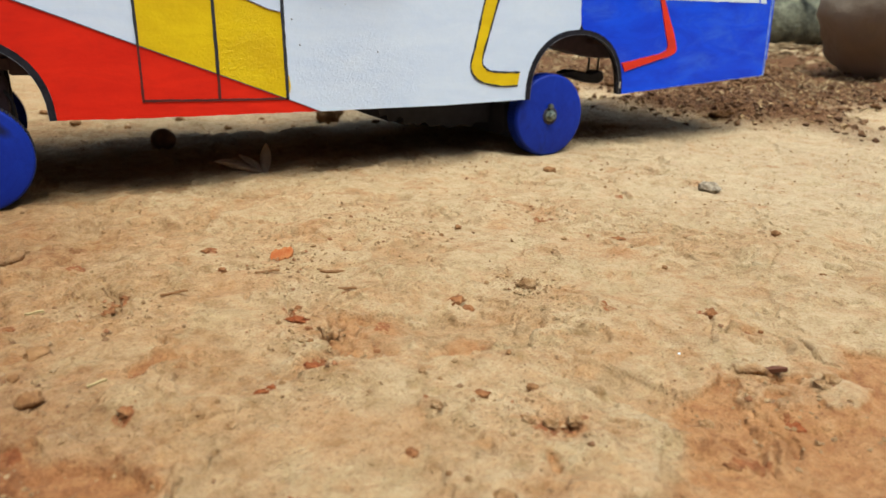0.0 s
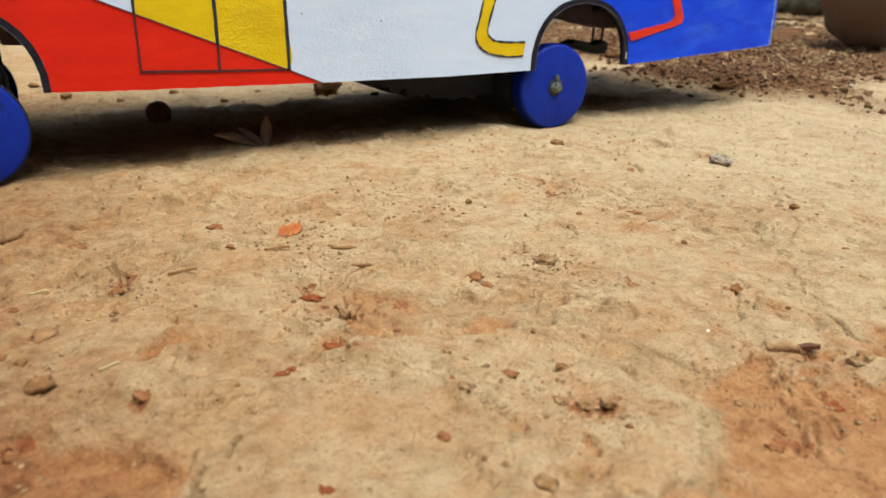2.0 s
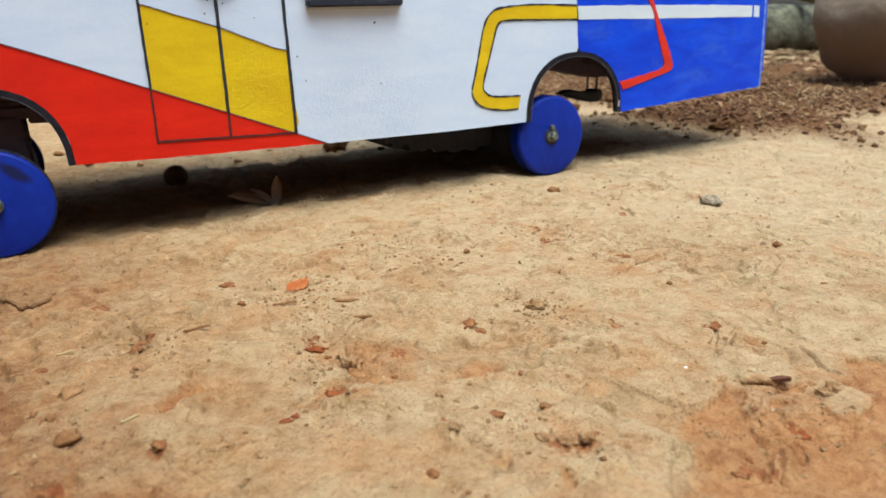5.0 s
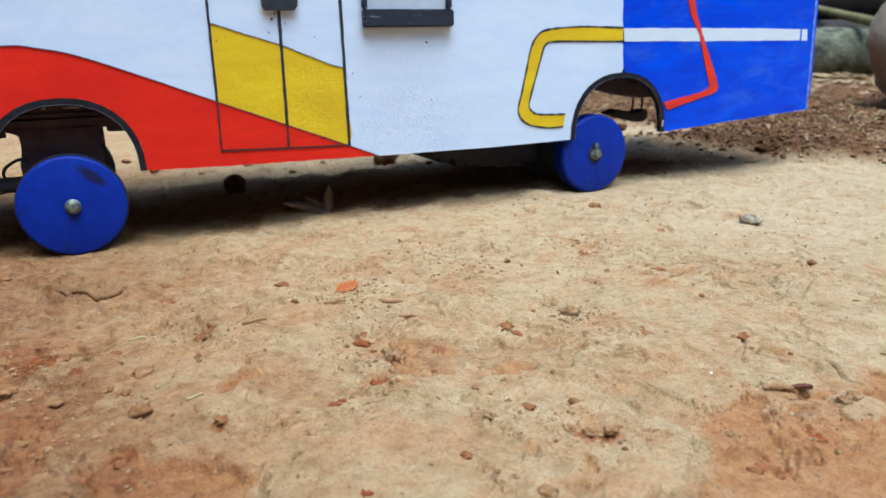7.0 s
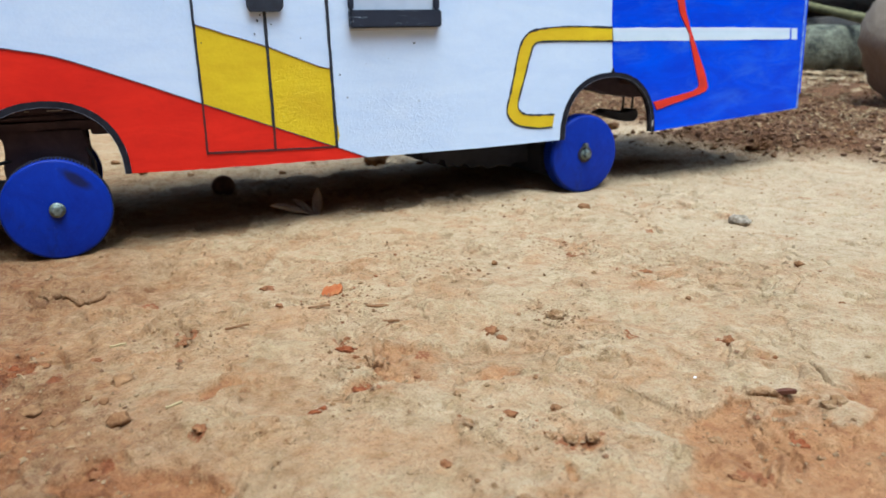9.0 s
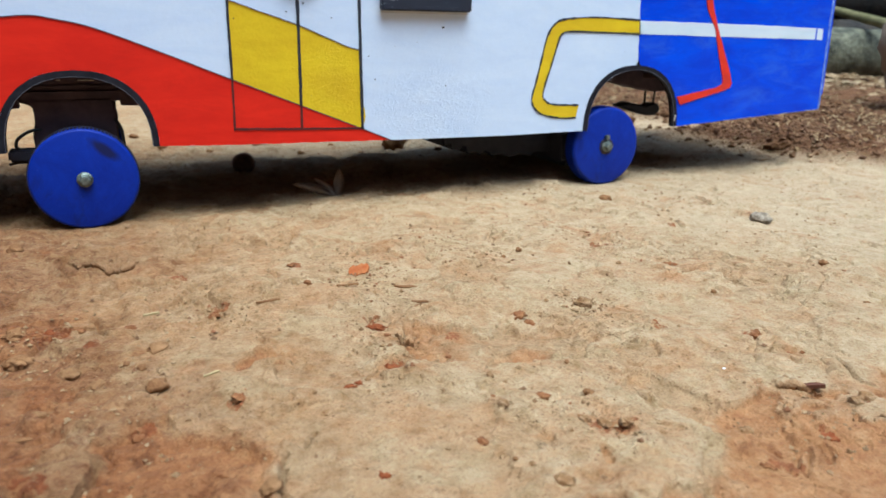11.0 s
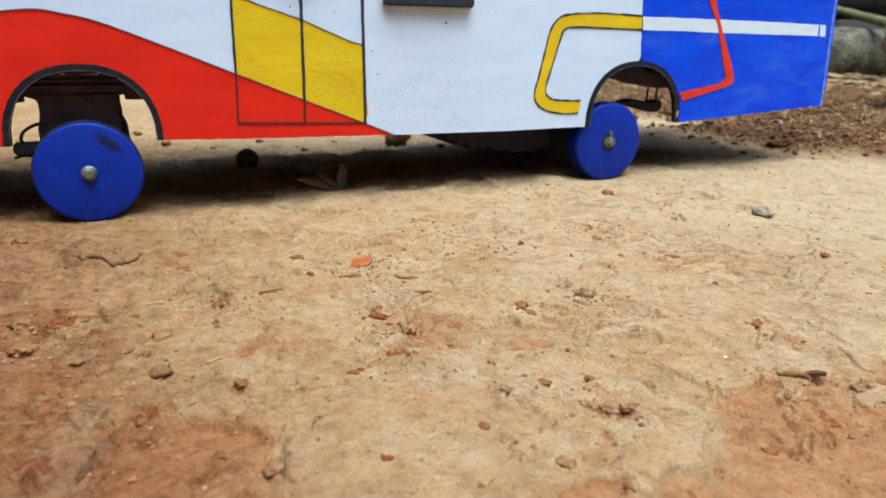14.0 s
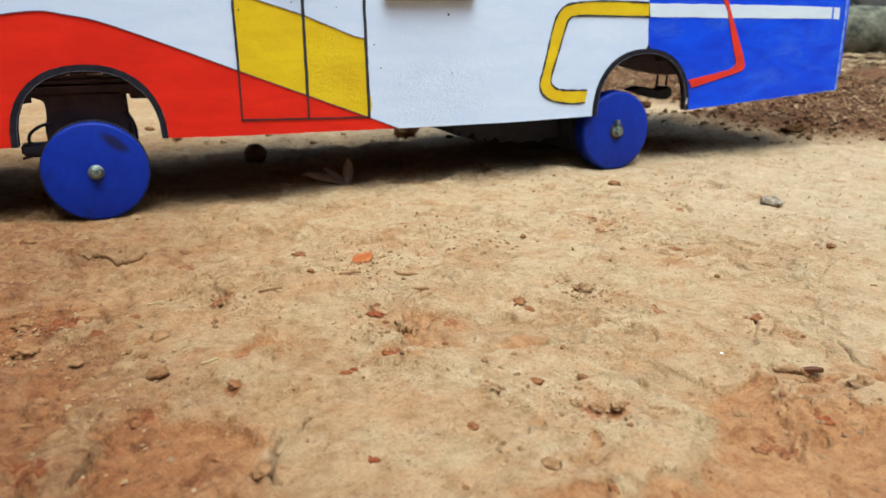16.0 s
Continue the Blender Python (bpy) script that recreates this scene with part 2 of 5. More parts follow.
def smooth_line(points, steps=6):
    """Catmull-Rom through points."""
    pts = [Vector(p) for p in points]
    out = []
    for i in range(len(pts) - 1):
        p0, p1, p2, p3 = pts[max(i - 1, 0)], pts[i], pts[i + 1], pts[min(i + 2, len(pts) - 1)]
        for k in range(steps):
            t = k / steps
            out.append(0.5 * ((2 * p1) + (p2 - p0) * t + (2 * p0 - 5 * p1 + 4 * p2 - p3) * t * t + (3 * p1 - p0 - 3 * p2 + p3) * t ** 3))
    out.append(pts[-1])
    return out


def hand_line(points, step=0.004, wobble=0.0003):
    """An outline drawn by hand: straight runs broken up and jittered a little."""
    out = []
    for (x0, z0), (x1, z1) in zip(points, points[1:] + points[:1]):
        n = max(1, int(math.hypot(x1 - x0, z1 - z0) / step))
        for k in range(n):
            t = k / n
            w = wobble if k else 0.0
            out.append((x0 + (x1 - x0) * t + random.uniform(-w, w), z0 + (z1 - z0) * t + random.uniform(-w, w)))
    return out


def fbm(x, y, size, octaves=4, seed=0, gain=0.5):
    """Smooth value noise of about -1 to 1 on arrays; size is the width of the largest lumps."""
    total, amp, norm = np.zeros_like(x), 1.0, 0.0
    for o in range(octaves):
        u, v = x / size + 37.7 * seed + 11.3 * o, y / size + 91.1 * seed + 5.9 * o
        i, j = np.floor(u).astype(np.int64), np.floor(v).astype(np.int64)
        fu, fv = u - i, v - j
        fu, fv = fu * fu * (3 - 2 * fu), fv * fv * (3 - 2 * fv)

        def lattice(a, b):
            h = (a * 374761393 + b * 668265263 + (seed * 7 + o) * 144269) & 0x7FFFFFFF
            h = ((h ^ (h >> 13)) * 1274126177) & 0x7FFFFFFF
            return ((h ^ (h >> 16)) & 0xFFFF) / 32767.5 - 1.0

        n = (lattice(i, j) * (1 - fu) + lattice(i + 1, j) * fu) * (1 - fv) + (lattice(i, j + 1) * (1 - fu) + lattice(i + 1, j + 1) * fu) * fv
        total, norm, amp, size = total + amp * n, norm + amp, amp * gain, size / 2
    return total / norm


# ---------------------------------------------------------------- the ground
# small soft patches of bare orange clay: x, y, half width, half depth
CLAY = [(-0.035, 0.300, 0.024, 0.020), (0.038, 0.301, 0.016, 0.010), (0.305, 0.42, 0.016, 0.030), (0.237, 0.258, 0.014, 0.011), (0.261, 0.248, 0.009, 0.008),
        (0.169, 0.259, 0.012, 0.010), (0.137, 0.300, 0.012, 0.018), (0.290, 0.325, 0.012, 0.014), (0.060, 0.218, 0.010, 0.012), (0.115, 0.172, 0.022, 0.014), (0.146, 0.178, 0.012, 0.008)]

# places where the pale crust has broken away from the orange clay: depth, outline
SCARS = [(0.0012, [(0.2419, 0.2015), (0.2507, 0.1931), (0.2639, 0.1846), (0.2775, 0.1872), (0.3059, 0.1900), (0.3189, 0.1735), (0.2150, 0.1086), (0.1856, 0.1056), (0.1389, 0.1261),
                   (0.1549, 0.1408), (0.1699, 0.1468), (0.1746, 0.1585), (0.1916, 0.1726), (0.1967, 0.1836), (0.2102, 0.1872), (0.2205, 0.1892)]),
         (0.0014, [(-0.0174, 0.2519), (-0.0111, 0.2531), (-0.0046, 0.2563), (0.0070, 0.2440), (0.0182, 0.2415), (0.0323, 0.2321), (0.0393, 0.2196), (0.0350, 0.2076), (0.0359, 0.1931),
                   (0.0288, 0.1745), (-0.0317, 0.1900), (-0.0257, 0.2231), (-0.0221, 0.2309), (-0.0195, 0.2399)]),
         (0.0010, [(-0.0740, 0.3818), (-0.0605, 0.3855), (-0.0458, 0.3838), (-0.0336, 0.3871), (-0.0229, 0.3708), (-0.0325, 0.3638), (-0.0437, 0.3568), (-0.0574, 0.3574), (-0.0694, 0.3500)]),
         (0.0001, [(0.1203, 0.3206), (0.1405, 0.3243), (0.1477, 0.3063), (0.1310, 0.2756), (0.1073, 0.2584), (0.0954, 0.2607), (0.0909, 0.2772), (0.1073, 0.2859)]),
         (0.0007, [(0.1498, 0.2111), (0.1548, 0.2033), (0.1666, 0.2014), (0.1705, 0.1862), (0.1615, 0.1846), (0.1496, 0.1923)]),
         (0.0008, [(0.1479, 0.1532), (0.1553, 0.1512), (0.1578, 0.1463), (0.1541, 0.1354), (0.1401, 0.1415)]),
         (0.0008, [(0.1293, 0.1576), (0.1414, 0.1535), (0.1355, 0.1436), (0.1215, 0.1497)])]

# smooth plates of pale crust that stand proud: height, outline
PLATES = [(0.0012, [(0.0356, 0.2517), (0.0447, 0.2546), (0.0612, 0.2498), (0.0759, 0.2532), (0.0958, 0.2550), (0.1172, 0.2457), (0.1215, 0.2235), (0.1067, 0.2036), (0.1078, 0.1807),
                    (0.0904, 0.1633), (0.0519, 0.1643), (0.0378, 0.1864), (0.0398, 0.2071), (0.0432, 0.2274)]),
          (0.0026, [(-0.0355, 0.2505), (-0.0272, 0.2543), (-0.0199, 0.2581), (-0.0195, 0.2417), (-0.0247, 0.2289), (-0.0279, 0.2205), (-0.0365, 0.2242), (-0.0379, 0.2315)]),
          (0.0014, [(0.262, 0.1700), (0.276, 0.1740), (0.282, 0.1640), (0.270, 0.1560), (0.258, 0.1600)])]


# small spots of crumbled red clay: x, y, radius
RUST = [(-0.0298, 0.4675, 0.006), (0.0226, 0.4381, 0.008), (0.0394, 0.3680, 0.010), (0.0919, 0.4308, 0.006), (0.1366, 0.2942, 0.006), (0.2959, 0.3907, 0.011), (0.3133, 0.3383, 0.005), (0.2794, 0.2383, 0.007),
        (0.1122, 0.3323, 0.006), (0.1548, 0.1960, 0.007), (0.1646, 0.1936, 0.006), (0.2385, 0.1631, 0.006), (0.2076, 0.1555, 0.009), (-0.0042, 0.3552, 0.006), (-0.0199, 0.3412, 0.005), (0.0376, 0.2915, 0.006),
        (0.0326, 0.2661, 0.005), (-0.0397, 0.3648, 0.014), (-0.0036, 0.2559, 0.005), (-0.0404, 0.2406, 0.010), (0.3766, 0.4081, 0.005), (0.2367, 0.2583, 0.005), (0.1068, 0.3131, 0.006), (0.1001, 0.2751, 0.005)]


def step01(v, lo, hi):
    t = np.clip((v - lo) / (hi - lo), 0, 1)
    return t * t * (3 - 2 * t)


def litter_at(x, y):
    """Where loose soil and leaf litter covers the yard, beyond the bus's tail."""
    edge = 0.70 + 0.11 * (1 - step01(y, 0.50, 0.64)) - 0.25 * np.clip(0.50 - y, 0, 0.3) - 0.12 * step01(y, 0.68, 0.9) + 0.06 * fbm(x, y, 0.13, 4, 14)
    wob = 0.5 * fbm(x, y, 0.5, 4, 41)
    away = np.hypot((x - 1.75) / 1.15, (y - 1.25) / 1.25) + wob
    return step01(x - edge, -0.025, 0.06) * (1 - step01(away, 0.85, 1.15))


def groove(x, y, line, width):
    """How deep in a crack along a line a place lies, 0 to 1."""
    best = np.full_like(x, 9.0)
    wx, wy = x + 0.003 * fbm(x, y, 0.012, 3, 21), y + 0.003 * fbm(x, y, 0.012, 3, 22)
    for (ax, ay), (bx, by) in zip(line, line[1:]):
        t = np.clip(((wx - ax) * (bx - ax) + (wy - ay) * (by - ay)) / ((bx - ax) ** 2 + (by - ay) ** 2), 0, 1)
        best = np.minimum(best, np.hypot(wx - ax - t * (bx - ax), wy - ay - t * (by - ay)))
    return np.exp(-(best / width) ** 2)


def scarp(x, y, line):
    """A lifted edge of crust along a line: high behind it, dropping sharply to the front."""
    wx, wy = x + 0.004 * fbm(x, y, 0.010, 3, 31), y + 0.004 * fbm(x, y, 0.010, 3, 32)
    best, behind, along = np.full_like(x, 9.0), np.zeros_like(x), np.zeros_like(x)
    n = len(line) - 1
    for k, ((ax, ay), (bx, by)) in enumerate(zip(line, line[1:])):
        t = np.clip(((wx - ax) * (bx - ax) + (wy - ay) * (by - ay)) / ((bx - ax) ** 2 + (by - ay) ** 2), 0, 1)
        d = np.hypot(wx - ax - t * (bx - ax), wy - ay - t * (by - ay))
        near = d < best
        best = np.where(near, d, best)
        behind = np.where(near, ((bx - ax) * (wy - ay) - (by - ay) * (wx - ax)) > 0, behind)
        along = np.where(near, (k + t) / n, along)
    return np.where(behind > 0, np.exp(-best / 0.012), -0.5 * np.exp(-best / 0.004)) * np.sin(np.pi * along)


SCARPS = [[(0.0606, 0.3740), (0.0680, 0.3745), (0.0760, 0.3760)], [(-0.058, 0.345), (-0.045, 0.352), (-0.030, 0.368)], [(0.020, 0.350), (0.036, 0.350), (0.048, 0.358)],
          [(0.083, 0.2606), (0.0892, 0.2645), (0.0994, 0.2612), (0.1087, 0.2606)], [(0.1671, 0.2560), (0.1750, 0.2566), (0.1837, 0.2581)], [(0.2656, 0.2254), (0.2765, 0.2220), (0.2897, 0.2191)],
          [(0.2173, 0.1627), (0.2273, 0.1600), (0.2325, 0.1543)], [(0.2197, 0.2719), (0.2255, 0.2616), (0.2288, 0.2572)], [(0.30, 0.395), (0.32, 0.40), (0.335, 0.41)],
          [(-0.0210, 0.3561), (-0.0116, 0.3512), (-0.002, 0.3500)], [(0.4500, 0.4680), (0.4670, 0.4636), (0.4823, 0.4595)], [(0.0641, 0.4104), (0.0768, 0.4082), (0.088, 0.408)]]

CRACKS = [([(0.1180, 0.3097), (0.1183, 0.3051), (0.1142, 0.2981), (0.1138, 0.2912), (0.1230, 0.2971)], 0.0007), ([(0.4708, 0.4862), (0.4670, 0.4636), (0.4823, 0.4595)], 0.0026),
          ([(0.4046, 0.4500), (0.4164, 0.4666), (0.4400, 0.4797)], 0.0022), ([(0.3907, 0.4241), (0.3841, 0.4085)], 0.0022), ([(-0.0190, 0.2454), (-0.0190, 0.2383), (-0.0221, 0.2319), (-0.0249, 0.2248)], 0.0014),
          ([(0.0404, 0.2217), (0.0395, 0.2134), (0.0357, 0.2056), (0.0369, 0.1962)], 0.0010), 
          ([(-0.0210, 0.3761), (-0.0188, 0.3645), (-0.0202, 0.3585), (-0.0116, 0.3512)], 0.0014), ([(0.0362, 0.3967), (0.0398, 0.3820), (0.0411, 0.3656)], 0.0016),
          ([(0.0487, 0.2250), (0.0536, 0.2329)], 0.0009), ([(0.500, 0.472), (0.530, 0.463), (0.556, 0.450)], 0.0020), ([(0.352, 0.540), (0.378, 0.534), (0.402, 0.536)], 0.0020),
          ([(0.539, 0.598), (0.542, 0.571), (0.548, 0.542)], 0.0020), ([(0.2933, 0.2052), (0.2842, 0.1843), (0.2879, 0.1792)], 0.0010), ([(-0.0440, 0.2400), (-0.0385, 0.2330), (-0.0385, 0.2240)], 0.0030)]


def within(x, y, outline, soft=0.0022):
    """1 inside an outline with a ragged edge, 0 outside."""
    out = np.zeros_like(x)
    px, py = [p[0] for p in outline], [p[1] for p in outline]
    near = (x > min(px) - 0.02) & (x < max(px) + 0.02) & (y > min(py) - 0.02) & (y < max(py) + 0.02)
    if not near.any():
        return out
    u, v = x[near], y[near]
    u, v = u + 0.012 * fbm(u, v, 0.026, 5, 61, 0.62), v + 0.012 * fbm(u, v, 0.026, 5, 62, 0.62)
    best, odd = np.full_like(u, 9.0), np.zeros(u.shape, bool)
    for (ax, ay), (bx, by) in zip(outline, outline[1:] + outline[:1]):
        t = np.clip(((u - ax) * (bx - ax) + (v - ay) * (by - ay)) / ((bx - ax) ** 2 + (by - ay) ** 2), 0, 1)
        best = np.minimum(best, np.hypot(u - ax - t * (bx - ax), v - ay - t * (by - ay)))
        if by != ay:
            odd ^= ((ay > v) != (by > v)) & (u < (bx - ax) * (v - ay) / (by - ay) + ax)
    out[near] = step01(np.where(odd, best, -best), -soft, soft)
    return out


def soil(x, y):
    """Height of the yard, and how bare of its pale crust it is."""
    near = np.exp(-((x - 0.3) ** 2 + (y - 0.5) ** 2) / 1.6)
    wx, wy = x + 0.014 * fbm(x, y, 0.03, 3, 11), y + 0.014 * fbm(x, y, 0.03, 3, 12)
    bare = np.zeros_like(x)
    ex, ey = x + 0.034 * fbm(x, y, 0.045, 4, 51), y + 0.030 * fbm(x, y, 0.045, 4, 52)
    for cx, cy, rx, ry in CLAY:
        bare = np.maximum(bare, np.exp(-(((ex - cx) / rx) ** 2 + ((ey - cy) / ry) ** 2) * 0.8))
    bare *= 0.6
    sunk, raised = np.zeros_like(x), np.zeros_like(x)
    for deep, outline in SCARS:
        bare = np.maximum(bare, (0.95 if deep > 0.0005 else 0.45) * within(x, y, outline, 0.007 if deep > 0.001 else 0.013))
        sunk = np.maximum(sunk, deep * within(x, y, outline, 0.0030))
    for high, outline in PLATES:
        m = within(x, y, outline, 0.0045)
        bare *= 1 - m
        raised = np.maximum(raised, high * m)
    bare = np.maximum(bare, 0.55 * (raised == 0) * step01(0.10 - x - 0.16 * y, 0.0, 0.16) * step01(0.50 - y, 0.0, 0.2) * np.exp(-((x + 0.05) ** 2 + (y - 0.25) ** 2) / 0.09))
    reach = np.hypot(x - 0.25, y - 0.5)
    bare = np.maximum(bare, step01(fbm(x, y, 0.5, 4, 42), 0.18, 0.45) * step01(reach, 0.5, 0.9) * (1 - step01(reach, 2.0, 4.0)) * 0.8)
    plates = fbm(wx, wy, 0.050, 5, 23, 0.58) + 0.20 - 0.60 * bare
    crust = step01(plates, -0.012, 0.022)
    upper = step01(fbm(wx, wy, 0.070, 5, 24, 0.60) - 0.12, -0.010, 0.020)
    h = 0.0030 * fbm(x, y, 0.16, 3, 1) + near * (0.0026 * crust + 0.0020 * upper + 0.0044 * fbm(x, y, 0.050, 3, 2) + 0.0017 * fbm(x, y, 0.014, 4, 5, 0.60) + 0.0011 * np.abs(fbm(x, y, 0.0052, 2, 45)) * step01(fbm(x, y, 0.06, 3, 46), -0.25, 0.25))
    calm = 1 - 0.7 * step01(raised, 0.0, 0.001)
    h = h * calm + raised - sunk
    lumps = calm * np.clip(fbm(x, y, 0.017, 3, 6) - 0.22, 0, 1) * np.clip(0.3 + fbm(x, y, 0.08, 2, 4) * 2, 0, 1)
    h += near * 0.0062 * lumps
    pits = np.clip(fbm(x, y, 0.020, 3, 15) - 0.30, 0, 1)
    h -= near * calm * 0.0050 * pits
    ridge = np.abs(fbm(wx, wy, 0.055, 4, 25, 0.55))
    h -= near * calm * 0.0030 * np.exp(-(ridge / 0.024) ** 2) * step01(fbm(x, y, 0.10, 2, 26), 0.10, 0.30)
    for line in SCARPS:
        h += 0.0022 * scarp(x, y, line)
    for line, width in CRACKS:
        h -= 0.0062 * groove(x, y, line, 0.75 * width)
    for cx, cy in ((-0.024, 0.586), (0.437, 0.586), (-0.024, 0.77), (0.437, 0.79)):
        h *= 1 - np.exp(-((x - cx) ** 2 + (y - cy) ** 2) / 0.03 ** 2)
    crumbly = step01(0.085 - x - 0.10 * (y - 0.2) + 0.05 * fbm(x, y, 0.06, 3, 29), 0.0, 0.10) * (raised == 0)
    h += near * crumbly * (0.0034 * np.abs(fbm(x, y, 0.011, 3, 33)) + 0.0048 * np.clip(fbm(x, y, 0.024, 3, 34) - 0.1, 0, 1))
    lit = litter_at(x, y)
    h = h + lit * (0.016 + 0.020 * fbm(x, y, 0.10, 4, 7) + 0.014 * np.abs(fbm(x, y, 0.035, 3, 8)))
    far = np.clip((np.hypot(x - 0.3, y - 0.5) - 3) / 20, 0, 1)
    return h + far * 0.25 * fbm(x, y, 6.0, 3, 9), np.clip(1 - crust, 0, 1), bare


def ground_height(x, y):
    return soil(x, y)[0]


def axis(fine, out, growth=1.16):
    """Grid lines: even inside, then growing steps outward to a limit."""
    a = list(fine)
    s = a[1] - a[0]
    lo, step = [], s
    while (lo[-1] if lo else a[0]) > -out:
        step *= growth
        lo.append((lo[-1] if lo else a[0]) - step)
    hi, step = [], a[-1] - a[-2]
    while (hi[-1] if hi else a[-1]) < out:
        step *= growth
        hi.append((hi[-1] if hi else a[-1]) + step)
    return np.array(lo[::-1] + a + hi)


def soil_marks(me, X, Y, worn, bare):
    """Write the soil's stains onto a mesh: bare clay, rust, litter, pale crust and wear, with painted light: brighter
    right, dimmed left.
    """
    clay = np.clip(0.45 * worn * np.clip(bare * 1.6, 0, 1) + 0.60 * bare + 0.30 * bare * fbm(X, Y, 0.02, 3, 17), 0, 1)
    rust = np.zeros_like(X)
    wx, wy = X + 0.006 * fbm(X, Y, 0.012, 3, 27), Y + 0.006 * fbm(X, Y, 0.012, 3, 28)
    for cx, cy, r in RUST:
        rust = np.maximum(rust, 1 - step01(np.hypot(wx - cx, (wy - cy) * 0.8), 0.4 * r, r))
    beyond = step01(np.hypot(X - 0.25, Y - 0.5), 0.45, 1.0)
    pale = step01(X + 0.15 * Y + 0.08 * fbm(X, Y, 0.10, 3, 19), 0.03, 0.22) * (1 - beyond) + (0.7 + 0.5 * fbm(X, Y, 0.8, 4, 43)) * beyond
    for name, v in (("rust", rust), ("clay", clay), ("litter", litter_at(X, Y)), ("pale", pale), ("bright_right", step01(X + 0.25 * (Y - 0.3) + 0.10 * fbm(X, Y, 0.12, 3, 37), 0.18, 0.58) * (1 - litter_at(X, Y))), ("worn", worn), ("dimmed", step01(0.075 - X - 0.12 * (Y - 0.2) + 0.07 * fbm(X, Y, 0.07, 4, 29), 0.0, 0.11) * np.exp(-(((X + 0.08) / 0.35) ** 2 + ((Y - 0.3) / 0.35) ** 2) ** 2))):
        a = me.attributes.new(name, "FLOAT", "POINT")
        a.data.foreach_set("value", np.clip(v, 0, 1).ravel().astype(np.float32))


def build_ground():
    gx = axis(np.concatenate([np.arange(-0.32, -0.12, 0.004), np.arange(-0.12, 0.52, 0.0010), np.arange(0.52, 1.1, 0.0032)]), 90)
    gy = axis(np.concatenate([np.arange(0.06, 0.14, 0.003), np.arange(0.14, 0.40, 0.0009), np.arange(0.40, 0.62, 0.0017), np.arange(0.62, 1.15, 0.0042)]), 90)
    X, Y = np.meshgrid(gx, gy)
    Z, worn, bare = soil(X, Y)
    nx, ny = len(gx), len(gy)
    me = bpy.data.meshes.new("ground")
    idx = np.arange(nx * ny).reshape(ny, nx)
    quads = np.stack([idx[:-1, :-1], idx[:-1, 1:], idx[1:, 1:], idx[1:, :-1]], -1).reshape(-1, 4)
    me.vertices.add(nx * ny)
    me.vertices.foreach_set("co", np.stack([X, Y, Z], -1).ravel())
    me.loops.add(len(quads) * 4)
    me.loops.foreach_set("vertex_index", quads.ravel().astype(np.int32))
    me.polygons.add(len(quads))
    me.polygons.foreach_set("loop_start", np.arange(0, len(quads) * 4, 4, dtype=np.int32))
    me.polygons.foreach_set("loop_total", np.full(len(quads), 4, dtype=np.int32))
    me.polygons.foreach_set("use_smooth", np.ones(len(quads), dtype=bool))
    soil_marks(me, X, Y, worn, bare)
    me.update()
    me.validate()
    m = Mat("dry_sandy_clay", 0.95, 0, 0.15)
    broad, mid, fine, grit = m.noise(16, 5, 0.6, 0.4), m.noise(70, 6, 0.68, 0.3), m.noise(300, 5, 0.7), m.noise(950, 3, 0.7)
    patch, small = m.noise(26, 8, 0.70), m.noise(95, 7, 0.70)
    sand = m.ramp(small, (0.30, earth(186, 158, 118)), (0.44, earth(210, 182, 146)), (0.58, earth(226, 199, 165)), (0.74, earth(214, 186, 148)))
    tan = m.ramp(small, (0.30, earth(150, 106, 70)), (0.48, earth(182, 138, 96)), (0.68, earth(206, 170, 126)))
    base = m.mix(m.math("ADD", m.math("MULTIPLY", m.attr("pale"), 0.75), m.math("MULTIPLY", m.math("SUBTRACT", patch, 0.38), 2.4), True), tan, sand)
    base = m.mix(m.math("MULTIPLY", m.attr("worn"), 0.45), base, m.ramp(small, (0.3, earth(150, 112, 78)), (0.7, earth(200, 164, 122))))
    peach = m.ramp(m.noise(34, 7, 0.70, 0.6), (0.46, (0, 0, 0)), (0.62, (1, 1, 1)))
    base = m.mix(m.math("MULTIPLY", peach, 0.80), base, m.ramp(small, (0.3, earth(192, 144, 102)), (0.7, earth(224, 186, 146))))
    ashen = m.ramp(m.noise(38, 4, 0.55, 1.0), (0.54, (0, 0, 0)), (0.64, (1, 1, 1)))
    base = m.mix(m.math("MULTIPLY", ashen, 0.32), base, m.ramp(small, (0.3, earth(200, 178, 138)), (0.7, earth(226, 206, 168))))
    # Soil lightened towards the right: the brighter light there is put into colour.
    base = m.mix(m.math("MULTIPLY", m.attr("bright_right"), 0.62), base, m.ramp(small, (0.3, earth(222, 200, 168)), (0.7, earth(242, 224, 196))))
    clay_c = m.ramp(small, (0.28, earth(156, 96, 60)), (0.46, earth(192, 132, 86)), (0.60, earth(208, 152, 104)), (0.76, earth(218, 172, 126)))
    torn = m.ramp(m.math("ADD", m.attr("clay"), m.math("MULTIPLY", m.math("SUBTRACT", m.noise(48, 8, 0.72, 0.5), 0.5), 2.4)), (0.12, (0, 0, 0)), (0.72, (1, 1, 1)))
    base = m.mix(m.math("MULTIPLY", torn, 0.74), base, clay_c)
    rusty = m.ramp(m.noise(24, 8, 0.72), (0.54, (0, 0, 0)), (0.68, (1, 1, 1)))
    base = m.mix(m.math("MULTIPLY", rusty, 0.58), base, m.ramp(small, (0.3, earth(176, 116, 72)), (0.7, earth(214, 166, 116))))
    crumbly = m.ramp(m.math("ADD", m.attr("rust"), m.math("MULTIPLY", m.math("SUBTRACT", m.noise(150, 6, 0.75, 0.4), 0.5), 3.0)), (0.75, (0, 0, 0)), (1.0, (1, 1, 1)))
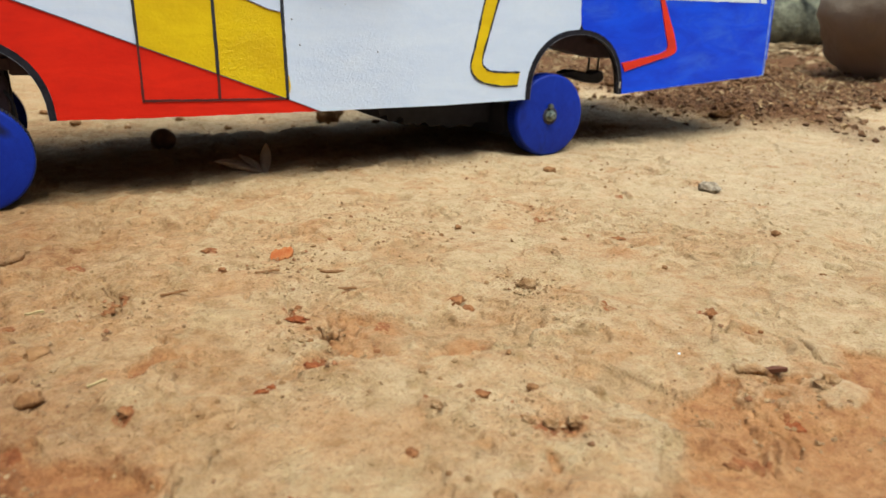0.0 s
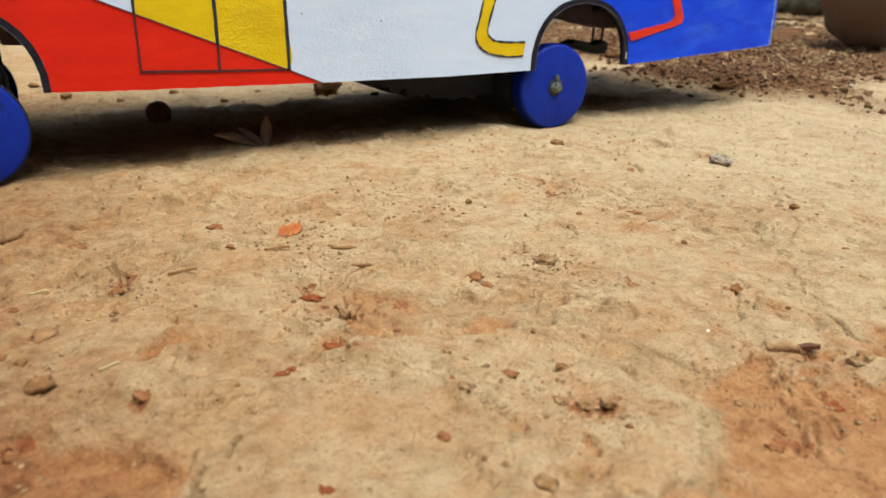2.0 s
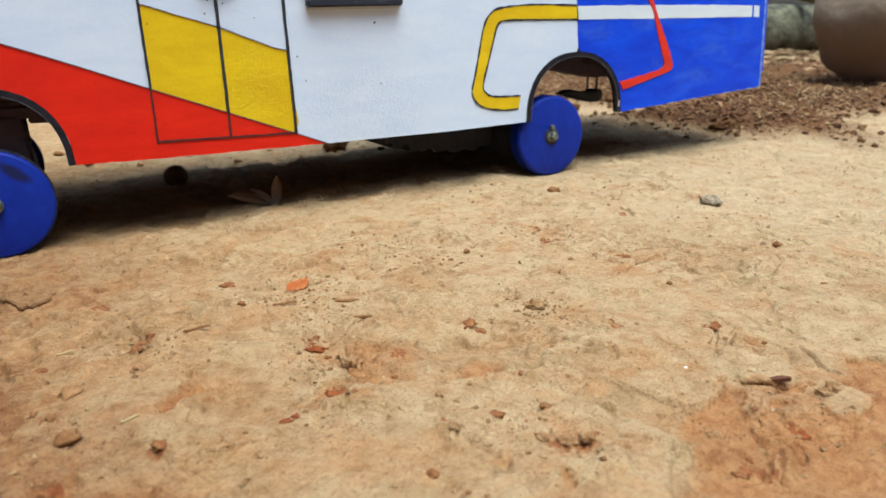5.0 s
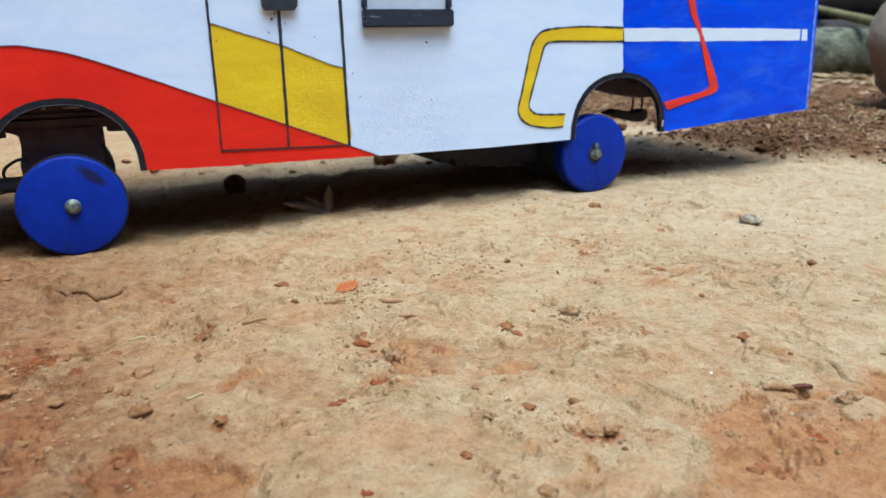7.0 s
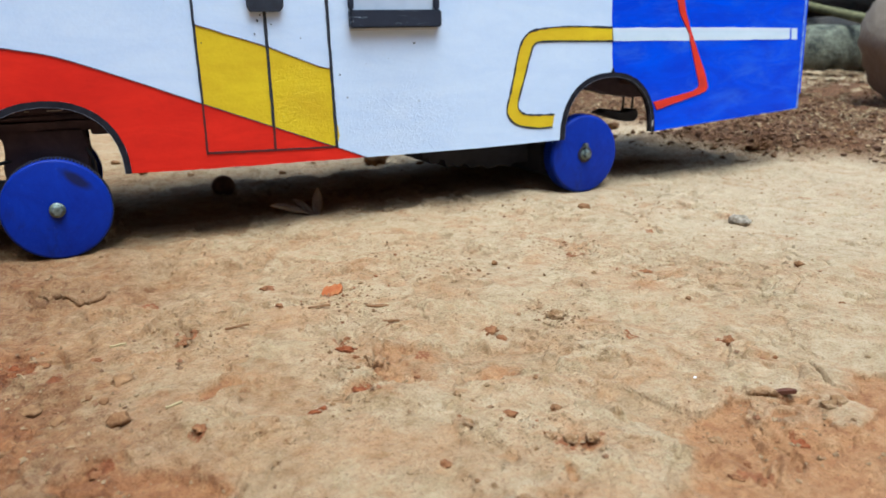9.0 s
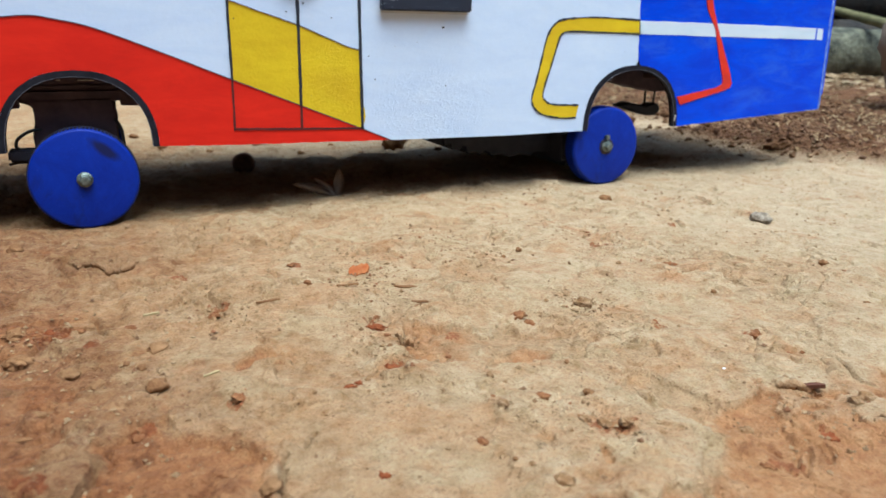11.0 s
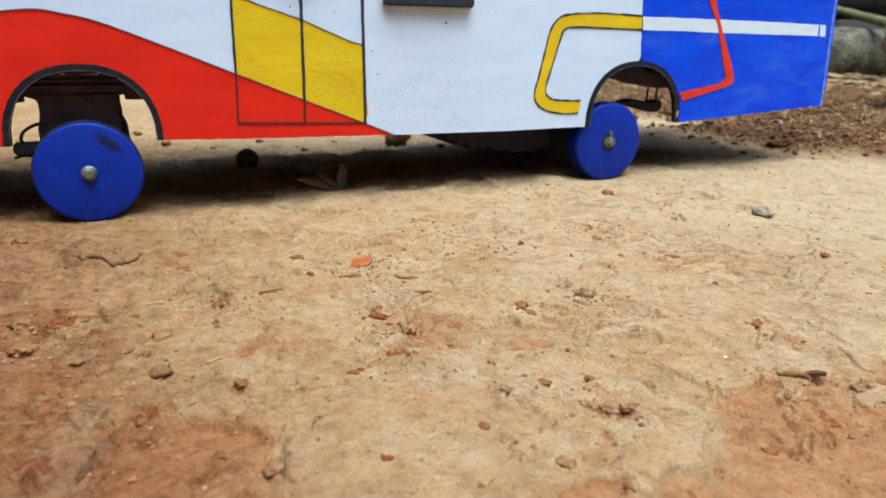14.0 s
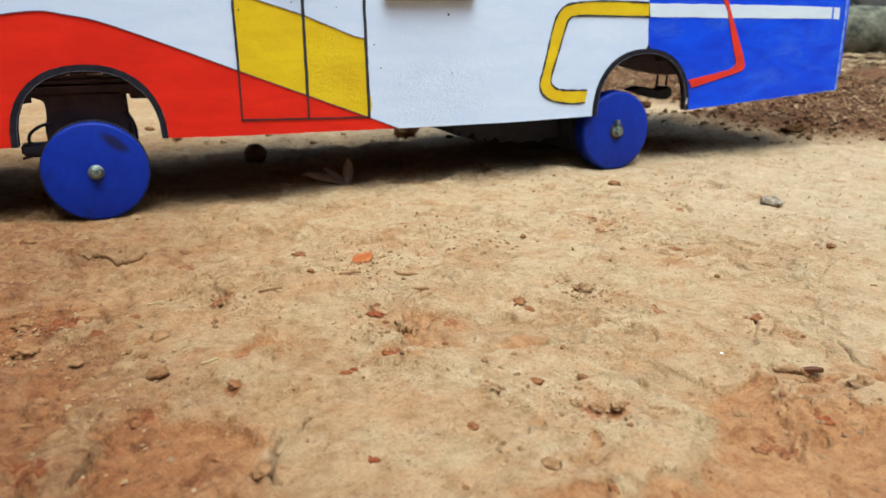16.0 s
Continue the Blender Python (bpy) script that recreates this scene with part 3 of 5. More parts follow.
    crumbly = m.math("MULTIPLY", crumbly, m.math("MULTIPLY", m.attr("rust"), 2.0, True))
    base = m.mix(crumbly, base, m.ramp(fine, (0.3, earth(142, 88, 56)), (0.6, earth(180, 116, 76)), (0.8, earth(206, 148, 104))))
    lit_c = m.ramp(fine, (0.3, earth(98, 66, 46, 0.42)), (0.5, earth(148, 106, 76, 0.42)), (0.72, earth(184, 140, 104, 0.42)))
    base = m.mix(m.math("MULTIPLY", m.attr("litter"), 1.6, True), base, lit_c)
    # Left soil: redder earth, dimmed further for the weaker light there.
    base = m.mix(m.math("MULTIPLY", m.attr("dimmed"), 0.75), base, m.mix(1.0, base, (0.62, 0.49, 0.42), "MULTIPLY"))
    clots = m.ramp(m.noise(130, 6, 0.72, 0.6), (0.50, (0, 0, 0)), (0.64, (1, 1, 1)))
    base = m.mix(m.math("MULTIPLY", m.math("MULTIPLY", m.attr("dimmed"), clots), 0.80), base, m.ramp(fine, (0.3, earth(92, 52, 34)), (0.7, earth(148, 94, 60))))
    grain = m.ramp(grit, (0.33, (0.55, 0.46, 0.38)), (0.48, (1, 1, 1)), (0.70, (1.06, 1.05, 1.03)))
    base = m.mix(0.52, base, grain, "MULTIPLY")
    speck = m.ramp(m.noise(620, 4, 0.75, 0.4), (0.57, (0, 0, 0)), (0.63, (1, 1, 1)))
    where = m.ramp(m.noise(30, 5, 0.65), (0.47, (0.03, 0.03, 0.03)), (0.60, (1, 1, 1)))
    base = m.mix(m.math("MULTIPLY", m.math("MULTIPLY", speck, where), 0.60), base, m.ramp(small, (0.3, earth(116, 72, 46)), (0.7, earth(160, 108, 72))))
    chalk = m.ramp(m.noise(540, 4, 0.7, 0.2), (0.62, (0, 0, 0)), (0.67, (1, 1, 1)))
    base = m.mix(m.math("MULTIPLY", chalk, 0.22), base, earth(238, 214, 178))
    dots = m.ramp(m.voronoi(210).outputs["Distance"], (0.10, (1, 1, 1)), (0.20, (0, 0, 0)))
    gate = m.ramp(m.noise(60, 3), (0.50, (0, 0, 0)), (0.62, (1, 1, 1)))
    base = m.mix(m.math("MULTIPLY", m.math("MULTIPLY", dots, gate), 0.38), base, earth(130, 92, 62))
    base = m.mix(0.36, base, m.ramp(m.noise(210, 7, 0.74, 0.3), (0.35, (0.66, 0.53, 0.41)), (0.50, (0.98, 0.96, 0.94)), (0.66, (1.0, 1.0, 1.0))), "MULTIPLY")
    pits = m.ramp(m.voronoi(330).outputs["Distance"], (0.06, (1, 1, 1)), (0.22, (0, 0, 0)))
    pitted = m.ramp(m.noise(22, 4, 0.6), (0.44, (0, 0, 0)), (0.60, (1, 1, 1)))
    hollow = m.math("MULTIPLY", pits, pitted)
    # Pits also get a darker tint: their shade is put into the colour.
    base = m.mix(m.math("MULTIPLY", hollow, 0.40), base, earth(120, 82, 54))
    m.color(base)
    h = m.math("ADD", m.math("MULTIPLY", small, 1.4), m.math("ADD", m.math("MULTIPLY", fine, 1.3), m.math("ADD", m.math("MULTIPLY", grit, 0.60), m.math("MULTIPLY", m.voronoi(420).outputs["Distance"], -0.5))))
    h = m.math("SUBTRACT", h, m.math("MULTIPLY", hollow, 0.7))
    m.bump(h, 0.9, 0.0020)
    me.materials.append(m.m)
    tagged(new("ground", me), "dry pale sandy clay yard with orange patches", "ground", kind="structure")
    return m.m


SOIL = build_ground()


def lie(x, y):
    return float(ground_height(np.array([x]), np.array([y]))[0])


def build_flake(front, depth, lift, thick, label, seed):
    """A curled plate of dry crust: its front edge stands off the ground, its back runs into it."""
    rnd = random.Random(seed)
    line = smooth_line([(x, y, 0) for x, y in front], 9)
    n, rows = len(line), 7
    mid = sum((p.x for p in line)) / n
    X, Y = np.zeros((rows, n)), np.zeros((rows, n))
    for i, p in enumerate(line):
        jx, jy = rnd.uniform(-0.0005, 0.0005), rnd.uniform(-0.0009, 0.0009)
        for r in range(rows):
            t = r / (rows - 1)
            X[r, i] = p.x + jx * (1 - t) + (mid - p.x) * 0.25 * t
            Y[r, i] = p.y + jy * (1 - t) + depth * t * (0.6 + 0.4 * math.sin(math.pi * i / (n - 1)))
    base, worn, bare = soil(X, Y)
    bow = np.sin(np.pi * np.linspace(0, 1, n)) ** 0.6
    t = np.linspace(0, 1, rows)[:, None]
    top = base + lift * bow * (1 - t) ** 1.5 * (1 + 0.25 * fbm(X, Y, 0.008, 3, seed)) + 0.0012 * (1 - t) ** 0.5 - 0.0022 * t
    low = np.maximum(top - thick * (0.7 + 0.5 * t), base - 0.004)
    me = bpy.data.meshes.new("crust_flake")
    vs = np.concatenate([np.stack([X, Y, top], -1).reshape(-1, 3), np.stack([X, Y + 0.0006, low], -1).reshape(-1, 3)])
    k = rows * n
    faces = []
    for r in range(rows - 1):
        for i in range(n - 1):
            a = r * n + i
            faces += [(a, a + 1, a + n + 1, a + n), (k + a, k + a + n, k + a + n + 1, k + a + 1)]
    rim = [i for i in range(n)] + [r * n + n - 1 for r in range(1, rows)] + [(rows - 1) * n + i for i in range(n - 2, -1, -1)] + [r * n for r in range(rows - 2, 0, -1)]
    faces += [(b, a, k + a, k + b) for a, b in zip(rim, rim[1:] + rim[:1])]
    me.from_pydata(vs.tolist(), [], faces)
    soil_marks(me, np.concatenate([X, X]), np.concatenate([Y, Y]), np.concatenate([worn, worn]), np.concatenate([bare, bare]))
    for p in me.polygons:
        p.use_smooth = True
    me.materials.append(SOIL)
    return tagged(new("crust_flake", me), label, "crust flake", "lifted crust flakes")


for k, (front, depth, lift) in enumerate([
        ([(-0.0365, 0.4830), (-0.0320, 0.4790), (-0.0253, 0.4702), (-0.0158, 0.4615), (-0.0096, 0.4575), (-0.0017, 0.4613), (0.0040, 0.4690)], 0.030, 0.0020),
        ([(0.112, 0.3020), (0.1125, 0.2946), (0.116, 0.2940), (0.121, 0.2985)], 0.012, 0.0022), ([(0.246, 0.1945), (0.254, 0.1905), (0.262, 0.1865)], 0.016, 0.0018)]):
    build_flake(front, depth, lift, 0.0016 + 1.3 * lift, "curled flake of dry soil crust" if k else "large curled flake of dry soil crust", k + 1)

# unseen plain walls, added all round to hold back low sky light
WALL_DARK = plain("plain_dark_wall", lin(92, 80, 68), lin(116, 102, 88), 4, 0.95, 0, 0.6, 0.02)
for name, x0, x1, y0, y1 in (("shade_wall_north", -1.5, 6.0, 4.6, 4.8), ("shade_wall_west", -1.5, -1.3, -2.6, 4.6), ("shade_wall_south", -1.5, 6.0, -2.8, -2.6), ("shade_wall_east", 5.8, 6.0, -2.6, 4.6)):
    tagged(part(name, box(x0, x1, y0, y1, -0.3, 2.3, 0.01), WALL_DARK), "unseen plain wall added to block low sky light", "wall", kind="structure")


# ---------------------------------------------------------------- the toy bus
NEAR, FAR = 0.577, 0.832          # outer faces of its two sides
FRONT, REAR, TOP = -0.265, 0.726, 0.285
HUB_F, HUB_R = (-0.0248, 0.0372), (0.4408, 0.0381)
RECESS = 0.005                    # the wheels stand this far behind the side's outer face


def arch(cx, z0, top, left, right, n=18, inset=0.0):
    """The edge of a wheel opening from its left foot over the crown to its right foot."""
    out = []
    for k in range(n + 1):
        a = math.pi * (1 - k / n)
        half = (cx - left) if math.cos(a) < 0 else (right - cx)
        out.append((cx + (half - inset) * math.copysign(abs(math.cos(a)) ** 0.9, math.cos(a)), z0 + (top - z0 - inset) * abs(math.sin(a)) ** 0.85))
    return out


ARCH_F = dict(cx=-0.0235, z0=0.060, top=0.1155, left=-0.0755, right=0.0285)
ARCH_R = dict(cx=0.4640, z0=0.0553, top=0.1160, left=0.4072, right=0.5208)


def side_outline():
    return ([(FRONT, TOP), (FRONT, 0.064)] + arch(**ARCH_F) + [(0.0724, 0.0584), (0.2117, 0.0558), (0.321, 0.0546)]
            + arch(**ARCH_R) + [(REAR, 0.0660), (REAR - 0.006, TOP)])


bus = tagged(new("toy_bus"), "home-made board toy bus painted red, white, yellow and blue", "toy bus")
part("side_panel", slab(side_outline(), NEAR, NEAR + 0.004), WHITE, bus, "white brushed board side with two wheel openings")
far_side = [(FRONT, TOP), (FRONT, 0.104), (0.040, 0.104), (0.060, 0.0700), (0.2117, 0.0558), (0.321, 0.0546), (0.42, 0.075), (0.60, 0.082), (REAR, 0.082), (REAR - 0.006, TOP)]
part("side_panel", slab(far_side, FAR - 0.004, FAR), WHITE, bus)
part("floor_panel", box(0.034, 0.402, NEAR + 0.004, FAR - 0.004, 0.064, 0.068, 0.0005), BOARD, bus, "dark unpainted board floor")
part("floor_panel", box(0.526, REAR - 0.004, NEAR + 0.004, FAR - 0.004, 0.100, 0.104, 0.0005), BOARD, bus)
part("floor_panel", box(FRONT + 0.004, -0.082, NEAR + 0.004, FAR - 0.004, 0.106, 0.110, 0.0005), BOARD, bus)
part("roof_panel", box(FRONT, REAR, NEAR - 0.001, FAR + 0.001, TOP, TOP + 0.004, 0.001), WHITE, bus)
part("front_panel", box(FRONT - 0.004, FRONT, NEAR, FAR, 0.064, TOP, 0.001), WHITE, bus)
part("rear_panel", slab([(REAR, 0.0820), (REAR + 0.004, 0.0830), (REAR - 0.002, TOP), (REAR - 0.006, TOP)], NEAR + 0.0008, FAR), BLUE, bus)

P1, P2, P3, P4 = (NEAR - d for d in (0.0003, 0.0006, 0.0009, 0.0012))
part("corner_edge", slab([(REAR - 0.0016, 0.0668), (REAR + 0.0005, 0.0668), (REAR - 0.0055, TOP - 0.001), (REAR - 0.0076, TOP - 0.001)], P2, NEAR), EDGE, bus, "pale bare board corner")
curve = smooth_line([(-0.265, 0, 0.078), (-0.175, 0, 0.118), (-0.12, 0, 0.138), (-0.075, 0, 0.1478), (-0.047, 0, 0.1513), (-0.0304, 0, 0.1492), (-0.0067, 0, 0.1437), (0.0378, 0, 0.1266), (0.0763, 0, 0.1108), (0.1819, 0, 0.0683), (0.212, 0, 0.0558)])
red = [(p.x, p.z) for p in curve][::-1] + [(FRONT, 0.064)] + arch(**ARCH_F) + [(0.0724, 0.0584)]
part("red_sweep", slab(hand_line(red, 0.004, 0.00025), P1, NEAR), RED, bus, "red painted front sweep")
part("red_outline", slab([(p.x, p.z + 0.0004) for p in curve] + [(p.x, p.z - 0.0003) for p in curve][::-1], P3, NEAR), FAINT_LINE, bus)
door = [(0.0842, 0.165), (0.1369, 0.1475), (0.1762, 0.1315), (0.1853, 0.1294), (0.1858, 0.0678), (0.1819, 0.0683), (0.0845, 0.1075)]
part("yellow_band", slab(hand_line(door), P1, NEAR), YELLOW, bus, "thickly brushed yellow band across the door")


def strip(points, width, y, name="door_line", material=BLACK_LINE, label=""):
    """A painted line of one width along points in x and z."""
    pts = [Vector((x, z)) for x, z in hand_line(points, 0.005, 0.00015)[: -max(1, int((Vector(points[0]) - Vector(points[-1])).length / 0.005))]] + [Vector(points[-1])]
    a, b = [], []
    for i, p in enumerate(pts):
        d = (pts[min(i + 1, len(pts) - 1)] - pts[max(i - 1, 0)]).normalized()
        n = Vector((-d.y, d.x)) * width / 2 * random.uniform(0.85, 1.12)
        a.append((p.x + n.x, p.y + n.y))
        b.append((p.x - n.x, p.y - n.y))
    return part(name, slab(a + b[::-1], y, NEAR), material, bus, label)


strip([(0.0842, 0.235), (0.0842, 0.1070)], 0.0018, P3)
strip([(0.0842, 0.1070), (0.0838, 0.0690)], 0.0016, P3, material=LINE_ON_RED)
strip([(0.1369, 0.235), (0.1362, 0.0868)], 0.0024, P3)
strip([(0.1362, 0.0868), (0.1360, 0.0690)], 0.0020, P3, material=LINE_ON_RED)
strip([(0.1853, 0.235), (0.1868, 0.0662)], 0.0024, P3)
strip([(0.0838, 0.0702), (0.1362, 0.0684), (0.1868, 0.0668)], 0.0018, P3, material=LINE_ON_RED)
strip([(0.0842, 0.1650), (0.1369, 0.1479), (0.1762, 0.1318), (0.1853, 0.1297)], 0.0005, P3, material=FAINT_LINE)
blue = [(0.4625, TOP - 0.001), (0.4632, 0.1682), (0.4665, 0.1155)] + arch(**ARCH_R)[10:] + [(REAR - 0.002, 0.0665), (REAR - 0.0078, TOP - 0.001)]
part("blue_tail", slab(hand_line(blue, 0.004, 0.00035), P1, NEAR), BLUE, bus, "blue painted tail section")
part("white_stripe", slab(hand_line([(0.4645, 0.1571), (0.60, 0.1556), (0.702, 0.1535), (0.7025, 0.1418), (0.60, 0.1430), (0.466, 0.1449)], 0.01), P2, NEAR), STRIPE, bus)
part("white_stripe", slab([(0.7045, 0.1533), (0.713, 0.1529), (0.7141, 0.1411), (0.7055, 0.1416)], P2, NEAR), STRIPE, bus)
outer = smooth_line([(0.4645, 0, 0.1574), (0.43, 0, 0.1588), (0.4046, 0, 0.1588), (0.3803, 0, 0.1568), (0.3698, 0, 0.1527), (0.3622, 0, 0.1415), (0.3565, 0, 0.118), (0.3528, 0, 0.1022), (0.3491, 0, 0.0847), (0.3588, 0, 0.0733), (0.3807, 0, 0.0684), (0.3984, 0, 0.0684)], 5)
inner = smooth_line([(0.466, 0, 0.1449), (0.43, 0, 0.1456), (0.3871, 0, 0.1462), (0.3771, 0, 0.1432), (0.3735, 0, 0.135), (0.368, 0, 0.117), (0.3606, 0, 0.0921), (0.3642, 0, 0.0844), (0.3736, 0, 0.0811), (0.4006, 0, 0.0799)], 5)
part("yellow_stripe", slab([(p.x, p.z) for p in outer] + [(p.x, p.z) for p in inner][::-1], P1, NEAR), YELLOW, bus, "yellow bracket stripe with a black outline")
for line in (outer, inner):
    a, b = [], []
    for i, p in enumerate(line):
        d = (line[min(i + 1, len(line) - 1)] - line[max(i - 1, 0)]).normalized()
        n = Vector((-d.z, 0, d.x)) * random.uniform(0.0004, 0.0011)
        a.append((p.x + n.x, p.z + n.z))
        b.append((p.x - n.x, p.z - n.z))
    part("stripe_outline", slab(a + b[::-1], P2, NEAR), BLACK_LINE, bus)
zig_a = [(0.5495, 0.185), (0.5535, 0.1706), (0.5627, 0.1505), (0.5838, 0.1109), (0.5894, 0.0966), (0.5870, 0.0925), (0.5797, 0.0899), (0.5231, 0.0769)]
zig_b = [(0.5183, 0.0848), (0.5690, 0.0930), (0.5755, 0.0960), (0.5773, 0.0996), (0.5608, 0.1440), (0.5600, 0.1490), (0.5455, 0.1704), (0.5410, 0.185)]
part("red_zigzag", slab(hand_line(zig_a + zig_b, 0.006, 0.0002), P4, NEAR), ORANGE_RED, bus, "orange-red zigzag stroke")


def ring(spec, width, y0, y1):
    """A rim that follows a wheel opening."""
    return slab(arch(**spec) + arch(**spec, inset=width)[::-1], y0, y1)


for spec in (ARCH_F, ARCH_R):
    part("wheel_arch_trim", ring(spec, 0.0045 if spec is ARCH_F else 0.0044, NEAR - 0.0016, NEAR + (0.008 if spec is ARCH_F else 0.005)), TRIM, bus, "dark grey wheel arch lining")

for spec, inset in ((ARCH_F, 0.0042), (ARCH_R, 0.0041)):
    part("arch_edge", slab(arch(**spec, inset=inset) + arch(**spec, inset=inset + 0.0003)[::-1], NEAR - 0.0019, NEAR + 0.002), ARCH_EDGE, bus, "thin pale cut edge of the arch")

part("paint_drip", slab([(0.4645, 0.1150), (0.4655, 0.1178), (0.4668, 0.1200), (0.4676, 0.1172), (0.4700, 0.1150)], P4, NEAR), TRIM, bus, "small dark point of paint over the arch")
part("paint_chip", slab(hand_line([(0.5165, 0.0610), (0.5182, 0.0612), (0.5186, 0.0668), (0.5172, 0.0672)], 0.002), NEAR - 0.0021, NEAR - 0.0016), PALE_BITS, bus, "pale chip in the arch lining")

# a small service window low in the side, with a thick black frame
window = part("side_window", box(0.2035, 0.2825, NEAR - 0.0007, NEAR + 0.0015, 0.1585, 0.23, 0.0003), PANE, bus, "pale film in a thick black frame")
for x0, x1, z0, z1 in ((0.2027, 0.2825, 0.1602, 0.1742), (0.2027, 0.2075, 0.1742, 0.23), (0.2770, 0.2825, 0.1742, 0.23)):
    part("window_frame", box(x0, x1, NEAR - (0.0075 if z0 < 0.17 else 0.004), NEAR - 0.0007, z0, z1, 0.0012), SCRAPED, window)
part("paint_run", slab(hand_line([(0.1845, 0.0700), (0.1885, 0.0712), (0.1895, 0.0765), (0.1888, 0.0835), (0.1872, 0.0850), (0.1866, 0.0760)], 0.003), P2, NEAR), YELLOW, bus, "yellow paint strayed past the door line")
part("door_handle", slab(hand_line([(0.1235, 0.215), (0.1238, 0.1768), (0.1262, 0.1735), (0.1478, 0.1733), (0.1507, 0.1766), (0.1508, 0.215)], 0.004), NEAR - 0.0045, NEAR), BLACK_LINE, bus, "dark painted handle plate on the door seam")


def build_wheel(x, z, face, enamel):
    """One wheel: blue disc, ribbed tread, washer and hexagon bolt. face: y of the outer face, facing -y."""
    r = z + 0.0005                # pressed a little into the soil
    w = part("wheel", lathe([(0.004, 0.0008), (r * 0.925, 0.0), (r * 0.965, 0.0006), (r * 0.982, 0.0022), (r * 0.982, 0.015), (0.006, 0.016)], 64), enamel, bus, "blue painted wheel disc", True)
    w.location = (x, face, z)
    bm = bmesh.new()
    n = 90
    for k in range(n):
        a0, a1 = 2 * math.pi * k / n, 2 * math.pi * (k + 0.62) / n
        vs = []
        for rr in (r * 0.96, r):
            for a in (a0, a1):
                for y in (0.0024, 0.0150):
                    vs.append(bm.verts.new((rr * math.cos(a), y, rr * math.sin(a))))
        for q in ((0, 1, 3, 2), (4, 6, 7, 5), (0, 4, 5, 1), (2, 3, 7, 6), (0, 2, 6, 4), (1, 5, 7, 3)):
            bm.faces.new([vs[i] for i in q])
    part("tread", bm, TREAD if x < 0.3 else enamel, w, "dusty ribbed tread" if x < 0.3 else "blue painted tread")
    part("washer", lathe([(0.0006, -0.0014), (0.0054, -0.0012), (0.0056, 0.0006)], 32), STEEL, w, "steel washer", True)
    if x > 0.3:
        part("hub_collar", lathe([(0.0056, -0.0004), (0.0078, -0.0003), (0.0082, 0.0009)], 32), TREAD, w, "dark scuffed ring round the washer", True)
    part("bolt", lathe([(0.0005, -0.0060), (0.0032, -0.0058), (0.0038, -0.0050), (0.0038, -0.0012)], 6), STEEL, w, "zinc hexagon bolt")
    return w


build_wheel(HUB_F[0], HUB_F[1], NEAR + RECESS, WHEEL_MARKED)
rear_wheel = build_wheel(HUB_R[0], HUB_R[1], NEAR + RECESS, WHEEL_BLUE)
part("lug", box(-0.0035, 0.0010, -0.0042, 0.0004, 0.0066, 0.0112, 0.0008), STEEL, rear_wheel, "small bent steel lug above the bolt")
for hub in (HUB_F, HUB_R):
    w = build_wheel(hub[0], hub[1], 0, WHEEL_BLUE)
    w.location = (hub[0] - (0.006 if hub is HUB_F else 0.0), FAR - (0.045 if hub is HUB_F else 0.001), hub[1])
    w.rotation_euler = (0, 0, math.pi)

# stray specks and drips of dark paint: x, z, radius
for x, z, r in [(0.2595, 0.1479, 0.0016), (0.1931, 0.1248, 0.0009), (0.1985, 0.1062, 0.001), (0.2622, 0.1001, 0.0009), (0.0882, 0.1519, 0.0008), (0.1308, 0.1673, 0.0015), (0.1411, 0.1642, 0.001), (0.1279, 0.1573, 0.001), (0.1333, 0.1712, 0.0012), (0.1631, 0.1537, 0.0007), (0.2298, 0.1795, 0.0012)]:
    r *= 0.75
    edge = [(x + r * random.uniform(0.45, 1.1) * math.cos(0.7 * k), z + r * random.uniform(0.45, 1.2) * math.sin(0.7 * k)) for k in range(9)]
    part("paint_speck", slab(edge, P2, NEAR), BLACK_LINE, bus)

# running gear
block = slab(hand_line([(-0.054, 0.030), (-0.056, 0.066), (-0.0535, 0.078), (-0.054, 0.0885), (-0.066, 0.094), (-0.070, 0.104), (0.019, 0.104), (0.017, 0.096), (-0.0005, 0.0925), (0.0010, 0.0835), (0.0025, 0.0815), (0.0005, 0.060), (-0.002, 0.030)], 0.004, 0.0006), NEAR + 0.028, NEAR + 0.060, 0.0015)
part("front_axle_block", block, WELL, bus, "dark ragged steering block")
part("axle_housing", box(-0.052, 0.002, 0.660, 0.690, 0.018, 0.092, 0.006), CHASSIS, bus)
part("front_crossbar", box(-0.085, 0.034, NEAR + 0.026, FAR - 0.020, 0.0915, 0.101, 0.002), WELL, bus)
part("wheel_well", box(-0.080, 0.033, NEAR + 0.030, FAR - 0.030, 0.1010, 0.118, 0.001), WELL, bus)
part("wheel_well", box(0.402, 0.526, NEAR + 0.006, FAR - 0.006, 0.1135, 0.117, 0.001), WELL, bus)
for k, (x, w, low) in enumerate(((-0.082, 0.010, 0.0895), (-0.070, 0.008, 0.0875), (0.006, 0.012, 0.0880), (0.020, 0.011, 0.0900))):
    scrap = box(x, x + w, NEAR + 0.024, NEAR + 0.030, low, 0.1035, 0.0008)
    for v in scrap.verts:
        v.co.x += 0.0016 * noise.noise(v.co * 300 + Vector((k, 0, 0)))
        v.co.z += 0.0014 * noise.noise(v.co * 260)
    part("ragged_edge", scrap, WELL, bus)
